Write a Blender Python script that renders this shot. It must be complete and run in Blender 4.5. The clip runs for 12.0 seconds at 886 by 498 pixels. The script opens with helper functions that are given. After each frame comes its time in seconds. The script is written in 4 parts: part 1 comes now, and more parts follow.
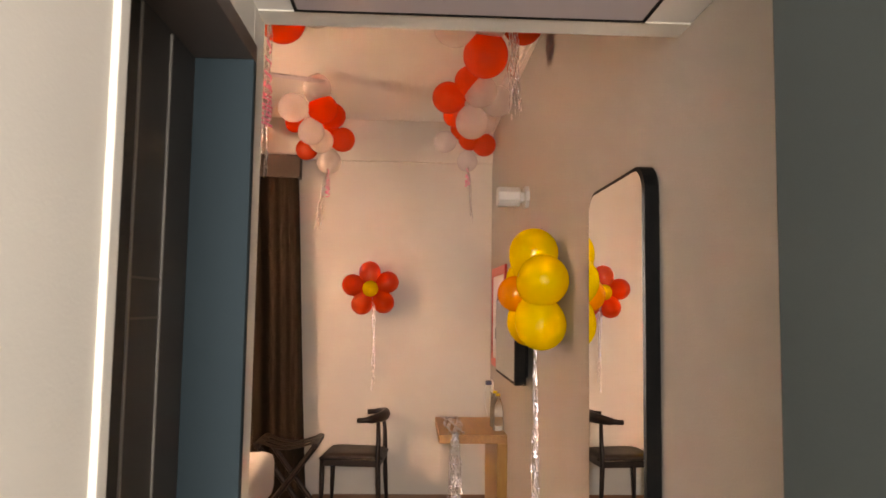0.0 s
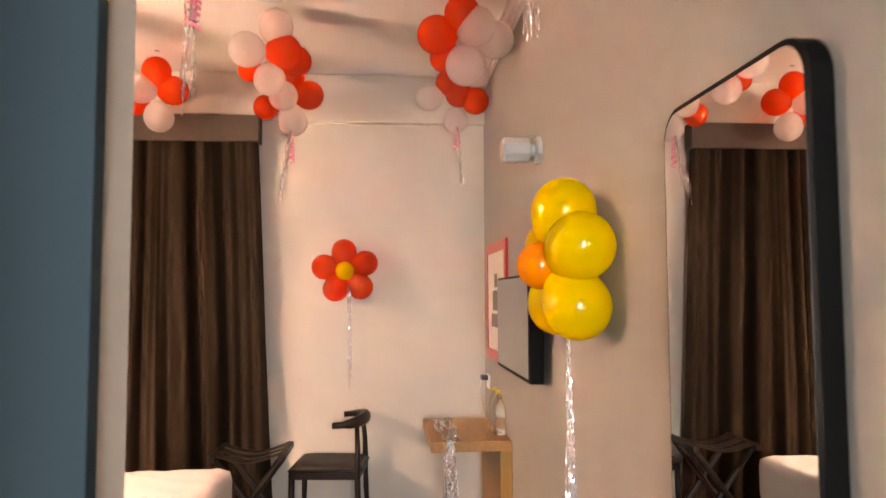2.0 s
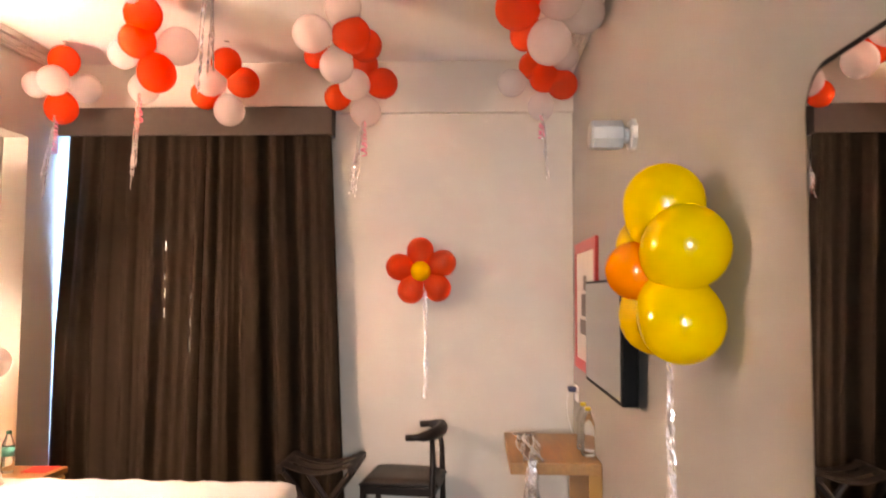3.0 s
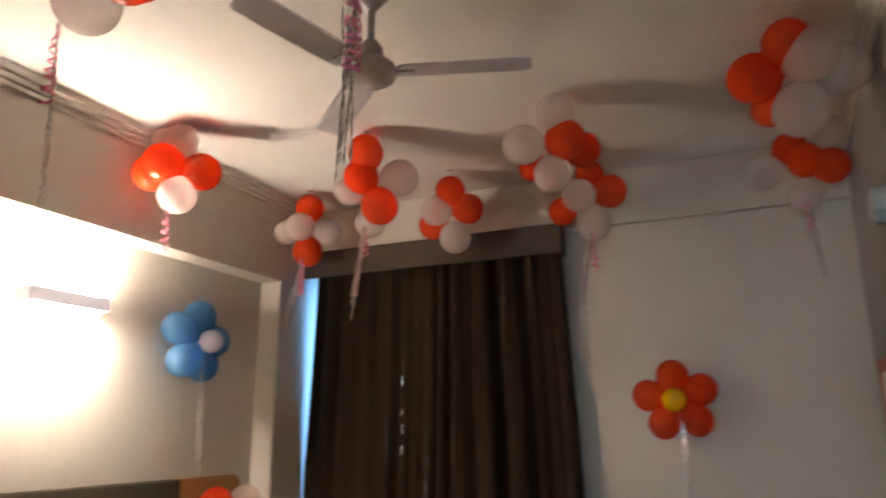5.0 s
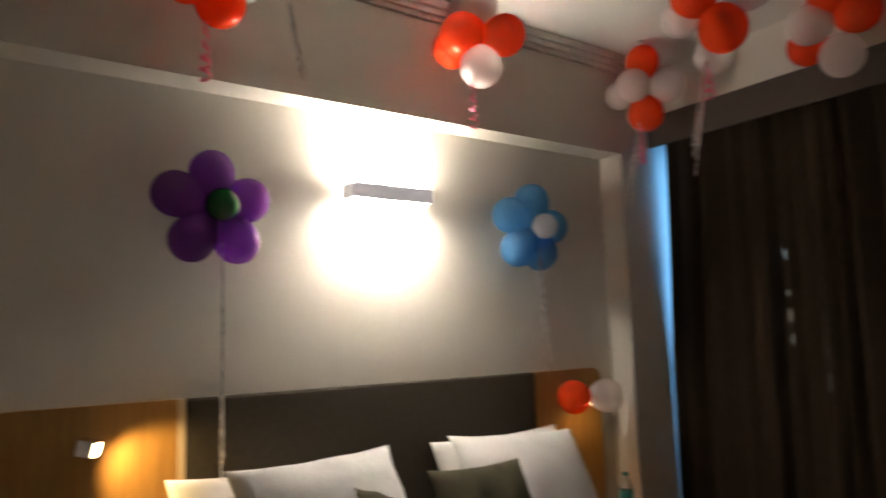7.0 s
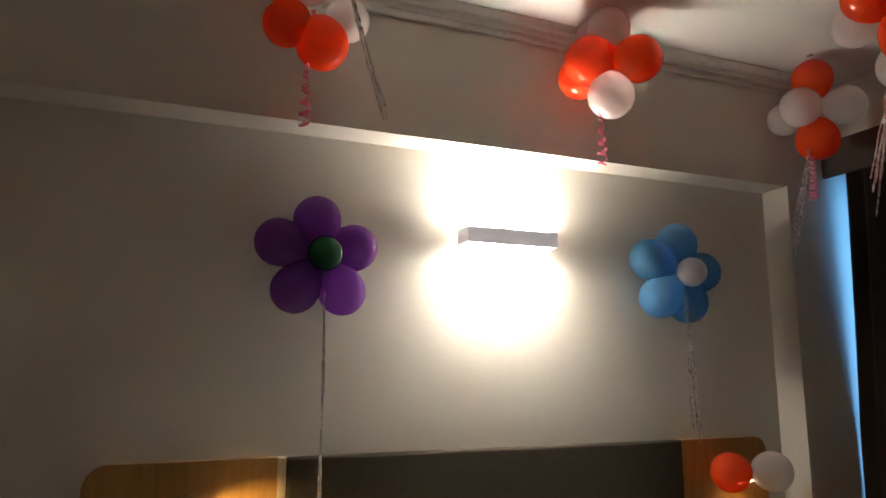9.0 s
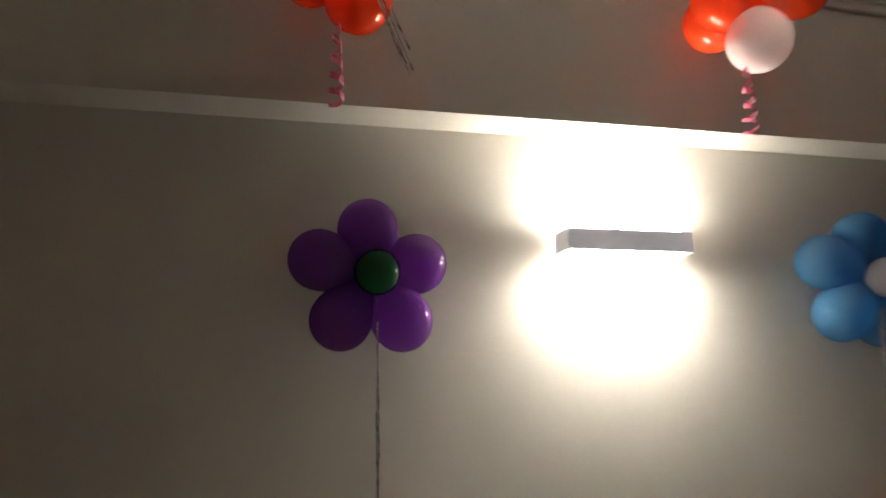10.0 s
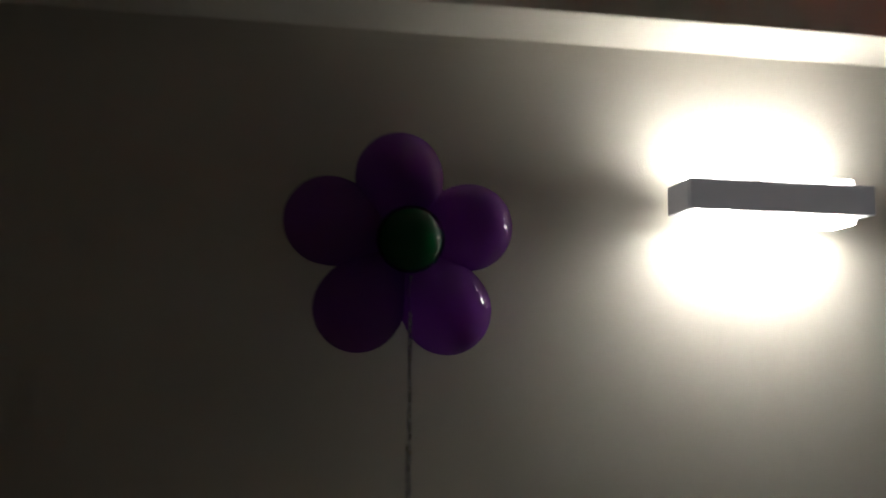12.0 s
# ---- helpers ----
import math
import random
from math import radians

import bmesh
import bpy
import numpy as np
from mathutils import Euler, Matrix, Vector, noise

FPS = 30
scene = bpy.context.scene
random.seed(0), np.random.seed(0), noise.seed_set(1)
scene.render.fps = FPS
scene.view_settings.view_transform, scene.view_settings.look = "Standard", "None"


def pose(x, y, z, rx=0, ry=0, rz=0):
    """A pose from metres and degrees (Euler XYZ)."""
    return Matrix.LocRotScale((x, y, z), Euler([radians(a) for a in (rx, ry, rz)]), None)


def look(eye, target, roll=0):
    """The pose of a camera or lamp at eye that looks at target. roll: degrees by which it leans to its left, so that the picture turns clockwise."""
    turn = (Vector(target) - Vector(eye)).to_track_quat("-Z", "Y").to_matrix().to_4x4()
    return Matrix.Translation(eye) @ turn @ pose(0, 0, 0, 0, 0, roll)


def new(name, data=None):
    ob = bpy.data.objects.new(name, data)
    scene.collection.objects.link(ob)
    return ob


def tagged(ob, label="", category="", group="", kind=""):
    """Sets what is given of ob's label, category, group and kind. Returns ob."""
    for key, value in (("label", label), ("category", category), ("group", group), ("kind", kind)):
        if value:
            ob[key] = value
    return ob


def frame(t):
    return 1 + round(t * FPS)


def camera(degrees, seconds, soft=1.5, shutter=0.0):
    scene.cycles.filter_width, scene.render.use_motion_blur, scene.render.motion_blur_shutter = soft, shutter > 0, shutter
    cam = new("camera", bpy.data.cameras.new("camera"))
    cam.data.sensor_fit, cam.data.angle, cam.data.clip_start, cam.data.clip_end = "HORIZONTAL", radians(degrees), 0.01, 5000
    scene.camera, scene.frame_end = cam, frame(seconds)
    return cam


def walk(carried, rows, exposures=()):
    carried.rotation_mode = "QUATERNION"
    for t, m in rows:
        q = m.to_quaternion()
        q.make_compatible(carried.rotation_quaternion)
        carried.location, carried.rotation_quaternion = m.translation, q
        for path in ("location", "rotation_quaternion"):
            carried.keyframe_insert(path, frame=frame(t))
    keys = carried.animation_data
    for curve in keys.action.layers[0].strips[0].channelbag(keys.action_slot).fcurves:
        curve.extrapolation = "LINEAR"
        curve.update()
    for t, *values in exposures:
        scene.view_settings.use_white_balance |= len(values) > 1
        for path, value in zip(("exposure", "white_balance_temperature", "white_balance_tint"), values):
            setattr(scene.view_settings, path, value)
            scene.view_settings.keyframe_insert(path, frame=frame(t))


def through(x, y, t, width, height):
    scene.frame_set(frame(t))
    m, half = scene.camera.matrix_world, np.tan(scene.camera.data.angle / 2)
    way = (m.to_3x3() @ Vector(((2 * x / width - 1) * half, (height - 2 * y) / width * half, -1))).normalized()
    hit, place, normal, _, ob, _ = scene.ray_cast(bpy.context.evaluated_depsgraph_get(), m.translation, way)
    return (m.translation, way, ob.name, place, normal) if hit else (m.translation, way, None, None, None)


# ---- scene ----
cam = camera(63.75, 12.0, soft=1.6, shutter=0.5)
walk(cam, [
    (0, pose(0.171, 0.025, 1.511, 94.56, -0.83, -2.60)),
    (0.5, pose(0.184, 0.177, 1.493, 95.48, 0.02, -3.22)),
    (1, pose(0.228, 0.403, 1.504, 96.85, -0.62, -2.08)),
    (1.5, pose(0.180, 0.549, 1.487, 95.18, -0.88, -1.80)),
    (2, pose(0.119, 0.790, 1.476, 93.67, 0.22, -4.71)),
    (2.5, pose(0.162, 0.962, 1.471, 91.81, 0.75, -2.75)),
    (2.7, pose(0.204, 1.039, 1.484, 91.98, 0.00, 0.15)),
    (4.3, look((0.195, 1.406, 1.560), (-0.097, 3.328, 2.037), -0.7)),
    (4.5, look((0.215, 1.436, 1.548), (-0.172, 3.339, 2.027), -1.1)),
    (5, look((0.301, 1.546, 1.486), (-0.487, 3.317, 1.979), -0.2)),
    (5.5, look((0.262, 1.76, 1.469), (-0.71, 3.466, 1.853), -0.3)),
    (6, look((0.158, 1.898, 1.481), (-0.867, 3.602, 1.698), -1.8)),
    (6.5, look((0.06, 1.955, 1.446), (-1.168, 3.523, 1.624), -3.0)),
    (7, look((0.101, 2.116, 1.444), (-1.509, 3.278, 1.682), -1.8)),
    (7.4, look((0.122, 2.178, 1.45), (-1.631, 3.1, 1.725), -2.3)),
    (7.7, look((0.115, 2.19, 1.494), (-1.665, 3.053, 1.791), -1.6)),
    (9.3, look((-0.05, 2.426, 1.537), (-1.887, 3.141, 1.875), 0.1)),
    (9.5, look((-0.083, 2.435, 1.525), (-1.941, 3.097, 1.854), -0.2)),
    (10, look((-0.559, 2.733, 1.645), (-2.48, 3.15, 2.014), -0.5)),
    (10.5, look((-0.896, 2.857, 1.701), (-2.841, 3.142, 2.07), -0.1)),
    (11, look((-0.905, 2.797, 1.786), (-2.876, 3.031, 2.035), 0.1)),
    (11.5, look((-0.848, 2.73, 1.74), (-2.808, 2.993, 2.044), 0.8)),
    (12, look((-1.145, 2.848, 1.755), (-3.112, 3.109, 2.008), 1.0)),
], exposures=[(0, 3.0, 13000, 45), (0.5, 3.08, 15200, 51), (1.5, 3.34, 12100, 45), (2.7, 3.42, 10100, 39), (4.3, 2.52, 8900, 33), (5, 1.7, 7700, 19), (5.5, 1.17, 7350, 14), (6, 0.76, 7150, 12), (6.5, 0.86, 7100, 12), (7.5, 0.98, 7100, 12), (9.5, 0.68, 6900, 11), (10.5, 0.08, 6600, 7), (11, -0.8, 6430, 6), (12, -1.25, 6380, 6)])

# ---- world and large lights ----
world = bpy.data.worlds.new("evening_sky")
scene.world = world
world.use_nodes = True
sky = world.node_tree.nodes.new("ShaderNodeTexSky")
sky.sky_type, sky.sun_disc = "NISHITA", False
sky.sun_elevation, sky.sun_rotation = radians(32), radians(200)
world.node_tree.links.new(sky.outputs[0], world.node_tree.nodes["Background"].inputs[0])
world.node_tree.nodes["Background"].inputs[1].default_value = 0.09


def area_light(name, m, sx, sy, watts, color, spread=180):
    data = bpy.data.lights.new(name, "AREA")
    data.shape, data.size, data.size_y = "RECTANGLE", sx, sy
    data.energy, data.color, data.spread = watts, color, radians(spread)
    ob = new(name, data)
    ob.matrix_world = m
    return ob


def spot_light(name, m, watts, color, size, blend, radius=0.02):
    data = bpy.data.lights.new(name, "SPOT")
    data.energy, data.color, data.spot_size, data.spot_blend, data.shadow_soft_size = watts, color, radians(size), blend, radius
    ob = new(name, data)
    ob.matrix_world = m
    return ob


LAMP = (1.0, 0.96, 0.90)
spot_light("reading_light_glow", look((-2.42, 2.585, 1.115), (-2.60, 2.83, 0.95)), 5.0, (1.0, 0.72, 0.34), 92, 0.8)
spot_light("reading_light_glow", look((-2.47, 4.84, 1.08), (-2.60, 4.84, 0.70)), 9.0, (1.0, 0.70, 0.30), 120, 0.8)
# Cool fill added behind the camera; no such lamp is seen in the corridor.
area_light("corridor_fill", look((0.22, -1.05, 1.55), (0.10, 1.3, 1.5)), 0.65, 1.2, 16.5, (0.48, 0.77, 1.0))
area_light("window_daylight", pose(-1.75, 5.655, 1.4, -90, 0, 0), 1.28, 2.1, 30, (0.12, 0.45, 1.0))


# ---- materials ----
def node_material(name, color, rough=0.5, metal=0.0, var=0.06, scale=6.0, bump=0.0, bump_scale=60.0, coat=0.0, color2=None, wave=None, sheen=0.0, spec=0.5):
    m = bpy.data.materials.new(name)
    m.use_nodes = True
    nt = m.node_tree
    b = nt.nodes["Principled BSDF"]
    b.inputs["Roughness"].default_value = rough
    b.inputs["Metallic"].default_value = metal
    b.inputs["Coat Weight"].default_value = coat
    b.inputs["Sheen Weight"].default_value = sheen
    b.inputs["Specular IOR Level"].default_value = spec
    tc = nt.nodes.new("ShaderNodeTexCoord")
    n = nt.nodes.new("ShaderNodeTexNoise")
    n.inputs["Scale"].default_value, n.inputs["Detail"].default_value = scale, 5
    src = tc.outputs["Object"]
    if wave:
        mp = nt.nodes.new("ShaderNodeMapping")
        mp.inputs["Scale"].default_value = wave
        nt.links.new(src, mp.inputs[0])
        src = mp.outputs[0]
    nt.links.new(src, n.inputs["Vector"])
    ramp = nt.nodes.new("ShaderNodeValToRGB")
    c2 = color2 or tuple(c * (1 - var * 3) for c in color)
    ramp.color_ramp.elements[0].position, ramp.color_ramp.elements[1].position = 0.3, 0.7
    ramp.color_ramp.elements[0].color = (*c2, 1)
    ramp.color_ramp.elements[1].color = (*color, 1)
    nt.links.new(n.outputs["Fac"], ramp.inputs[0])
    nt.links.new(ramp.outputs[0], b.inputs["Base Color"])
    rr = nt.nodes.new("ShaderNodeMapRange")
    rr.inputs["To Min"].default_value, rr.inputs["To Max"].default_value = max(rough - 0.06, 0.02), min(rough + 0.08, 1)
    nt.links.new(n.outputs["Fac"], rr.inputs["Value"])
    nt.links.new(rr.outputs[0], b.inputs["Roughness"])
    if bump:
        n2 = nt.nodes.new("ShaderNodeTexNoise")
        n2.inputs["Scale"].default_value, n2.inputs["Detail"].default_value = bump_scale, 4
        nt.links.new(src, n2.inputs["Vector"])
        bp = nt.nodes.new("ShaderNodeBump")
        bp.inputs["Strength"].default_value, bp.inputs["Distance"].default_value = bump, 0.004
        nt.links.new(n2.outputs["Fac"], bp.inputs["Height"])
        nt.links.new(bp.outputs[0], b.inputs["Normal"])
    return m


def latex(name, color, through=0.25, rough=0.07, clear=0.2, tint=None):
    """Thin blown rubber: glossy skin, light scattered through it, and a little passing straight."""
    m = node_material(name, color, rough=rough, var=0.03, scale=9, spec=0.65)
    nt = m.node_tree
    b = nt.nodes["Principled BSDF"]
    sheen_range = nt.nodes["Map Range"]
    sheen_range.inputs["To Min"].default_value, sheen_range.inputs["To Max"].default_value = rough * 0.4, rough * 0.9
    tr = nt.nodes.new("ShaderNodeBsdfTranslucent")
    tr.inputs[0].default_value = (*[min(1, c * 1.25) for c in color], 1)
    mix = nt.nodes.new("ShaderNodeMixShader")
    mix.inputs[0].default_value = through
    thin = nt.nodes.new("ShaderNodeBsdfTransparent")
    thin.inputs[0].default_value = (*(tint or [min(1, c * 1.3 + 0.05) for c in color]), 1)
    mix2 = nt.nodes.new("ShaderNodeMixShader")
    mix2.inputs[0].default_value = clear
    out = nt.nodes["Material Output"]
    nt.links.new(b.outputs[0], mix.inputs[1])
    nt.links.new(tr.outputs[0], mix.inputs[2])
    nt.links.new(mix.outputs[0], mix2.inputs[1])
    nt.links.new(thin.outputs[0], mix2.inputs[2])
    nt.links.new(mix2.outputs[0], out.inputs[0])
    return m


def glow(name, color, strength):
    m = bpy.data.materials.new(name)
    m.use_nodes = True
    b = m.node_tree.nodes["Principled BSDF"]
    b.inputs["Base Color"].default_value = (0.8, 0.8, 0.8, 1)
    b.inputs["Emission Color"].default_value = (*color, 1)
    b.inputs["Emission Strength"].default_value = strength
    return m


def glass(name, color=(1, 1, 1), rough=0.02, ior=1.45):
    m = bpy.data.materials.new(name)
    m.use_nodes = True
    b = m.node_tree.nodes["Principled BSDF"]
    b.inputs["Base Color"].default_value = (*color, 1)
    b.inputs["Roughness"].default_value, b.inputs["IOR"].default_value = rough, ior
    b.inputs["Transmission Weight"].default_value = 1
    return m


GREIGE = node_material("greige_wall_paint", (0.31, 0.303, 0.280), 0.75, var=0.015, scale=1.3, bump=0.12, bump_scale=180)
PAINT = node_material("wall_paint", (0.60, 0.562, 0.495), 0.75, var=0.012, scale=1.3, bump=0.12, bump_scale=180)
CEIL = node_material("ceiling_paint", (0.70, 0.672, 0.62), 0.8, var=0.012, scale=1.1, bump=0.08, bump_scale=150)
# The far jamb's dim bluish light is put into this dark colour.
JAMBDIM = node_material("jamb_dim_tone", (0.020, 0.040, 0.047), 0.7, var=0.03, scale=3, spec=0.1)
GREYPAINT = node_material("grey_paint", (0.044, 0.058, 0.056), 0.75, spec=0.2, var=0.03, scale=2, bump=0.08, bump_scale=160)
PANEL = node_material("access_panel_paint", (0.40, 0.33, 0.33), 0.7, var=0.03, scale=2)
FLOOR = node_material("floor_wood", (0.20, 0.10, 0.05), 0.4, scale=7, wave=(1, 8, 1), color2=(0.13, 0.06, 0.03), bump=0.1)
BASE = node_material("baseboard_wood", (0.22, 0.10, 0.045), 0.4, scale=7, wave=(1, 8, 8), color2=(0.15, 0.065, 0.03))
DOORWOOD = node_material("door_laminate", (0.042, 0.038, 0.035), 0.5, spec=0.3, scale=5, wave=(14, 14, 1), color2=(0.030, 0.027, 0.025), bump=0.08)
CASING = node_material("door_casing", (0.08, 0.06, 0.052), 0.45, scale=5, wave=(10, 10, 1), color2=(0.07, 0.05, 0.042))
INLAY = node_material("door_inlay", (0.22, 0.20, 0.18), 0.35, var=0.05, scale=9)
GREENDOOR = node_material("olive_door_paint", (0.24, 0.21, 0.06), 0.5, var=0.04, scale=4)
OAK = node_material("oak_veneer", (0.42, 0.20, 0.062), 0.42, scale=5, wave=(9, 1, 9), color2=(0.32, 0.145, 0.045), bump=0.05)
OAKV = node_material("oak_veneer_upright", (0.40, 0.205, 0.050), 0.42, scale=5, wave=(9, 9, 1), color2=(0.31, 0.150, 0.036), bump=0.05)
PALEWOOD = node_material("pale_wood_edge", (0.55, 0.43, 0.29), 0.5, scale=6, wave=(9, 9, 1), color2=(0.47, 0.35, 0.22))
DARKWOOD = node_material("ebonised_wood", (0.022, 0.015, 0.012), 0.42, scale=8, wave=(6, 6, 1), color2=(0.02, 0.013, 0.01), spec=0.25)
LEATHER = node_material("dark_leather", (0.035, 0.024, 0.018), 0.45, spec=0.3, var=0.08, scale=12, bump=0.35, bump_scale=220)
GREYFAB = node_material("grey_upholstery", (0.052, 0.042, 0.031), 0.9, spec=0.1, var=0.06, scale=40, bump=0.4, bump_scale=400, sheen=0.0)
CURTAIN = node_material("curtain_cloth", (0.031, 0.0205, 0.0135), 0.85, spec=0.08, var=0.05, scale=30, bump=0.3, bump_scale=500)
PELMET = node_material("pelmet_cloth", (0.072, 0.054, 0.043), 0.85, var=0.05, scale=25, bump=0.3, bump_scale=400)
LINEN = node_material("white_linen", (0.70, 0.685, 0.665), 0.85, var=0.02, scale=6, bump=1.0, bump_scale=13, sheen=0.2)
OLIVE = node_material("olive_cushion_cloth", (0.065, 0.056, 0.026), 0.9, var=0.08, scale=30, bump=0.4, bump_scale=300)
WHITEPL = node_material("white_plastic", (0.75, 0.74, 0.70), 0.4, var=0.02, scale=8)
FANPAINT = node_material("fan_paint", (0.56, 0.52, 0.54), 0.35, var=0.03, scale=8)
BLACKPL = node_material("black_plastic", (0.006, 0.006, 0.006), 0.55, spec=0.06, var=0.05, scale=10)
SCREEN = node_material("tv_screen", (0.03, 0.028, 0.026), 0.12, var=0.02, scale=3, coat=0.5)
LAMPGREYLIT = node_material("lamp_housing_glow", (0.85, 0.84, 0.87), 0.45, var=0.03, scale=10)
# Faint emission added to brighten the opaque grey box and its wall plate.
cover = LAMPGREYLIT.node_tree.nodes["Principled BSDF"]
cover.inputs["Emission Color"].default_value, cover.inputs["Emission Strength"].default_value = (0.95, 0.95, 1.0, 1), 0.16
CHROME = node_material("chrome", (0.75, 0.75, 0.76), 0.2, metal=1.0, var=0.01, scale=10)
REDFRAME = node_material("red_lacquer", (0.55, 0.03, 0.025), 0.35, var=0.04, scale=8)
PAPER = node_material("picture_paper", (0.75, 0.72, 0.66), 0.8, var=0.03, scale=8)
INK = node_material("picture_ink", (0.25, 0.22, 0.20), 0.8, var=0.1, scale=20)
FOIL = node_material("silver_foil", (0.84, 0.84, 0.86), 0.2, metal=1.0, var=0.02, scale=30)
PINKRIB = node_material("pink_ribbon", (0.88, 0.24, 0.36), 0.3, var=0.05, scale=20)
WHITEGLOW = glow("lamp_lens", LAMP, 130)
SIDEGLOW = glow("lamp_diffuser", LAMP, 33)
# Greyer than WHITEPL, for the eight sided wall fitting.
GREYISHPL = node_material("greyish_plastic", (0.47, 0.46, 0.43), 0.45, var=0.03, scale=9)
WARMGLOW = glow("reading_lens", (1.0, 0.72, 0.40), 14)
MIRROR = bpy.data.materials.new("mirror_silver")
MIRROR.use_nodes = True
mb = MIRROR.node_tree.nodes["Principled BSDF"]
mb.inputs["Base Color"].default_value, mb.inputs["Metallic"].default_value, mb.inputs["Roughness"].default_value = (0.92, 0.92, 0.9, 1), 1.0, 0.004
PANE = glass("window_glass", (0.95, 0.98, 1))
PET = glass("clear_bottle", (0.97, 0.99, 0.98), 0.0, 1.2)
YELCAP = node_material("yellow_cap", (0.75, 0.55, 0.03), 0.35, var=0.03)
TEALLAB = node_material("teal_label", (0.02, 0.20, 0.16), 0.45, var=0.03)
REDCARD = node_material("red_card", (0.6, 0.03, 0.025), 0.5, var=0.03)
NAVY = node_material("navy_plastic", (0.02, 0.02, 0.06), 0.4, var=0.03)
RED = latex("red_latex", (0.95, 0.098, 0.024), 0.42, clear=0.26, tint=(1.0, 0.34, 0.26))
WHITE = latex("white_latex", (0.84, 0.78, 0.76), 0.48, clear=0.42, tint=(0.97, 0.92, 0.90))
YELLOW = latex("yellow_latex", (0.95, 0.66, 0.008), 0.5, clear=0.03)
ORANGE = latex("orange_latex", (0.97, 0.30, 0.006), 0.38, clear=0.05)
PURPLE = latex("purple_latex", (0.29, 0.095, 0.43), 0.50, clear=0.20)
BLUE = latex("blue_latex", (0.13, 0.38, 0.64), 0.42, clear=0.22)
GREEN = latex("green_latex", (0.005, 0.12, 0.034), 0.20)
CENTREYEL = latex("centre_yellow_latex", (0.93, 0.56, 0.006), 0.35, clear=0.05)


# ---- mesh helpers ----
def mesh_object(name, bm, material, parent=None, label="", smooth=False, loc=None):
    me = bpy.data.meshes.new(name)
    bm.to_mesh(me)
    bm.free()
    if material:
        me.materials.append(material)
    if smooth:
        for p in me.polygons:
            p.use_smooth = True
    ob = new(name, me)
    if parent:
        ob.parent = parent
    if loc:
        ob.location = loc
    if label:
        ob["label"] = label
    return ob


def part(name, bm, material, parent, label="", smooth=False):
    return mesh_object(name, bm, material, parent, label, smooth)


def empty(name, at=(0, 0, 0)):
    ob = new(name)
    ob.location = at
    ob.empty_display_size = 0.1
    return ob


def add_box(bm, lo, hi, bevel=0.0, m=None):
    size = [hi[i] - lo[i] for i in range(3)]
    mid = [(hi[i] + lo[i]) / 2 for i in range(3)]
    t = bmesh.new()
    bmesh.ops.create_cube(t, size=1, matrix=Matrix.Translation(mid) @ Matrix.Diagonal((*size, 1)))
    if bevel:
        bmesh.ops.bevel(t, geom=t.edges[:], offset=bevel, segments=2, affect="EDGES", profile=0.6)
    if m:
        t.transform(m)
    tmp = bpy.data.meshes.new("tmp")
    t.to_mesh(tmp)
    t.free()
    bm.from_mesh(tmp)
    bpy.data.meshes.remove(tmp)
    return bm


def box(lo, hi, bevel=0.0, m=None):
    return add_box(bmesh.new(), lo, hi, bevel, m)


def lathe(profile, n=20, m=None, bm=None):
    """Turn (radius, height) pairs round z."""
    bm = bm or bmesh.new()
    rings = []
    for r, z in profile:
        ring = []
        for i in range(n):
            a = 2 * math.pi * i / n
            v = Vector((r * math.cos(a), r * math.sin(a), z))
            ring.append(bm.verts.new(m @ v if m else v))
        rings.append(ring)
    for a, b in zip(rings, rings[1:]):
        for i in range(n):
            bm.faces.new((a[i], a[(i + 1) % n], b[(i + 1) % n], b[i]))
    bm.faces.new(rings[0][::-1])
    bm.faces.new(rings[-1])
    return bm


def tube(points, radius, n=10, bm=None):
    """A round bar through points; radius may be a list."""
    bm = bm or bmesh.new()
    pts = [Vector(p) for p in points]
    rings = []
    for i, p in enumerate(pts):
        d = (pts[min(i + 1, len(pts) - 1)] - pts[max(i - 1, 0)]).normalized()
        q = d.to_track_quat("Z", "Y")
        r = radius[i] if isinstance(radius, (list, tuple)) else radius
        rings.append([bm.verts.new(p + q @ Vector((r * math.cos(2 * math.pi * k / n), r * math.sin(2 * math.pi * k / n), 0))) for k in range(n)])
    for a, b in zip(rings, rings[1:]):
        for k in range(n):
            bm.faces.new((a[k], a[(k + 1) % n], b[(k + 1) % n], b[k]))
    bm.faces.new(rings[0][::-1])
    bm.faces.new(rings[-1])
    return bm


def structure(name, boxes, material, label, bevel=0.0):
    bm = bmesh.new()
    for lo, hi in boxes:
        add_box(bm, lo, hi, bevel)
    return tagged(mesh_object(name, bm, material), label, name.split("_")[0], kind="structure")


# ---- the room's shell ----
structure("floor", [((-2.9, 1.5, -0.1), (0.95, 5.8, 0.0)), ((-0.45, -1.35, -0.1), (0.95, 1.4995, 0.0))], FLOOR, "dark brown wooden floor of the bedroom")
structure("ceiling", [((-2.9, 1.66, 2.96), (0.95, 5.8, 3.1))], CEIL, "white painted bedroom ceiling with balloon shadows")
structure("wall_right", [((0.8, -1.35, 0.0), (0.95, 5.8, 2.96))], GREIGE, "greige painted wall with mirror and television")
structure("wall_back", [((-2.9, 5.6, 0.0), (0.8, 5.8, 0.25)), ((-2.9, 5.6, 2.5), (0.8, 5.8, 2.96)), ((-2.9, 5.6, 0.25), (-2.45, 5.8, 2.5)), ((-0.98, 5.6, 0.25), (0.8, 5.8, 2.5))], PAINT, "white painted window wall of the bedroom")
structure("beam_back", [((-2.45, 5.55, 2.635), (0.8, 5.6, 2.96))], PAINT, "shallow painted beam above the window wall")
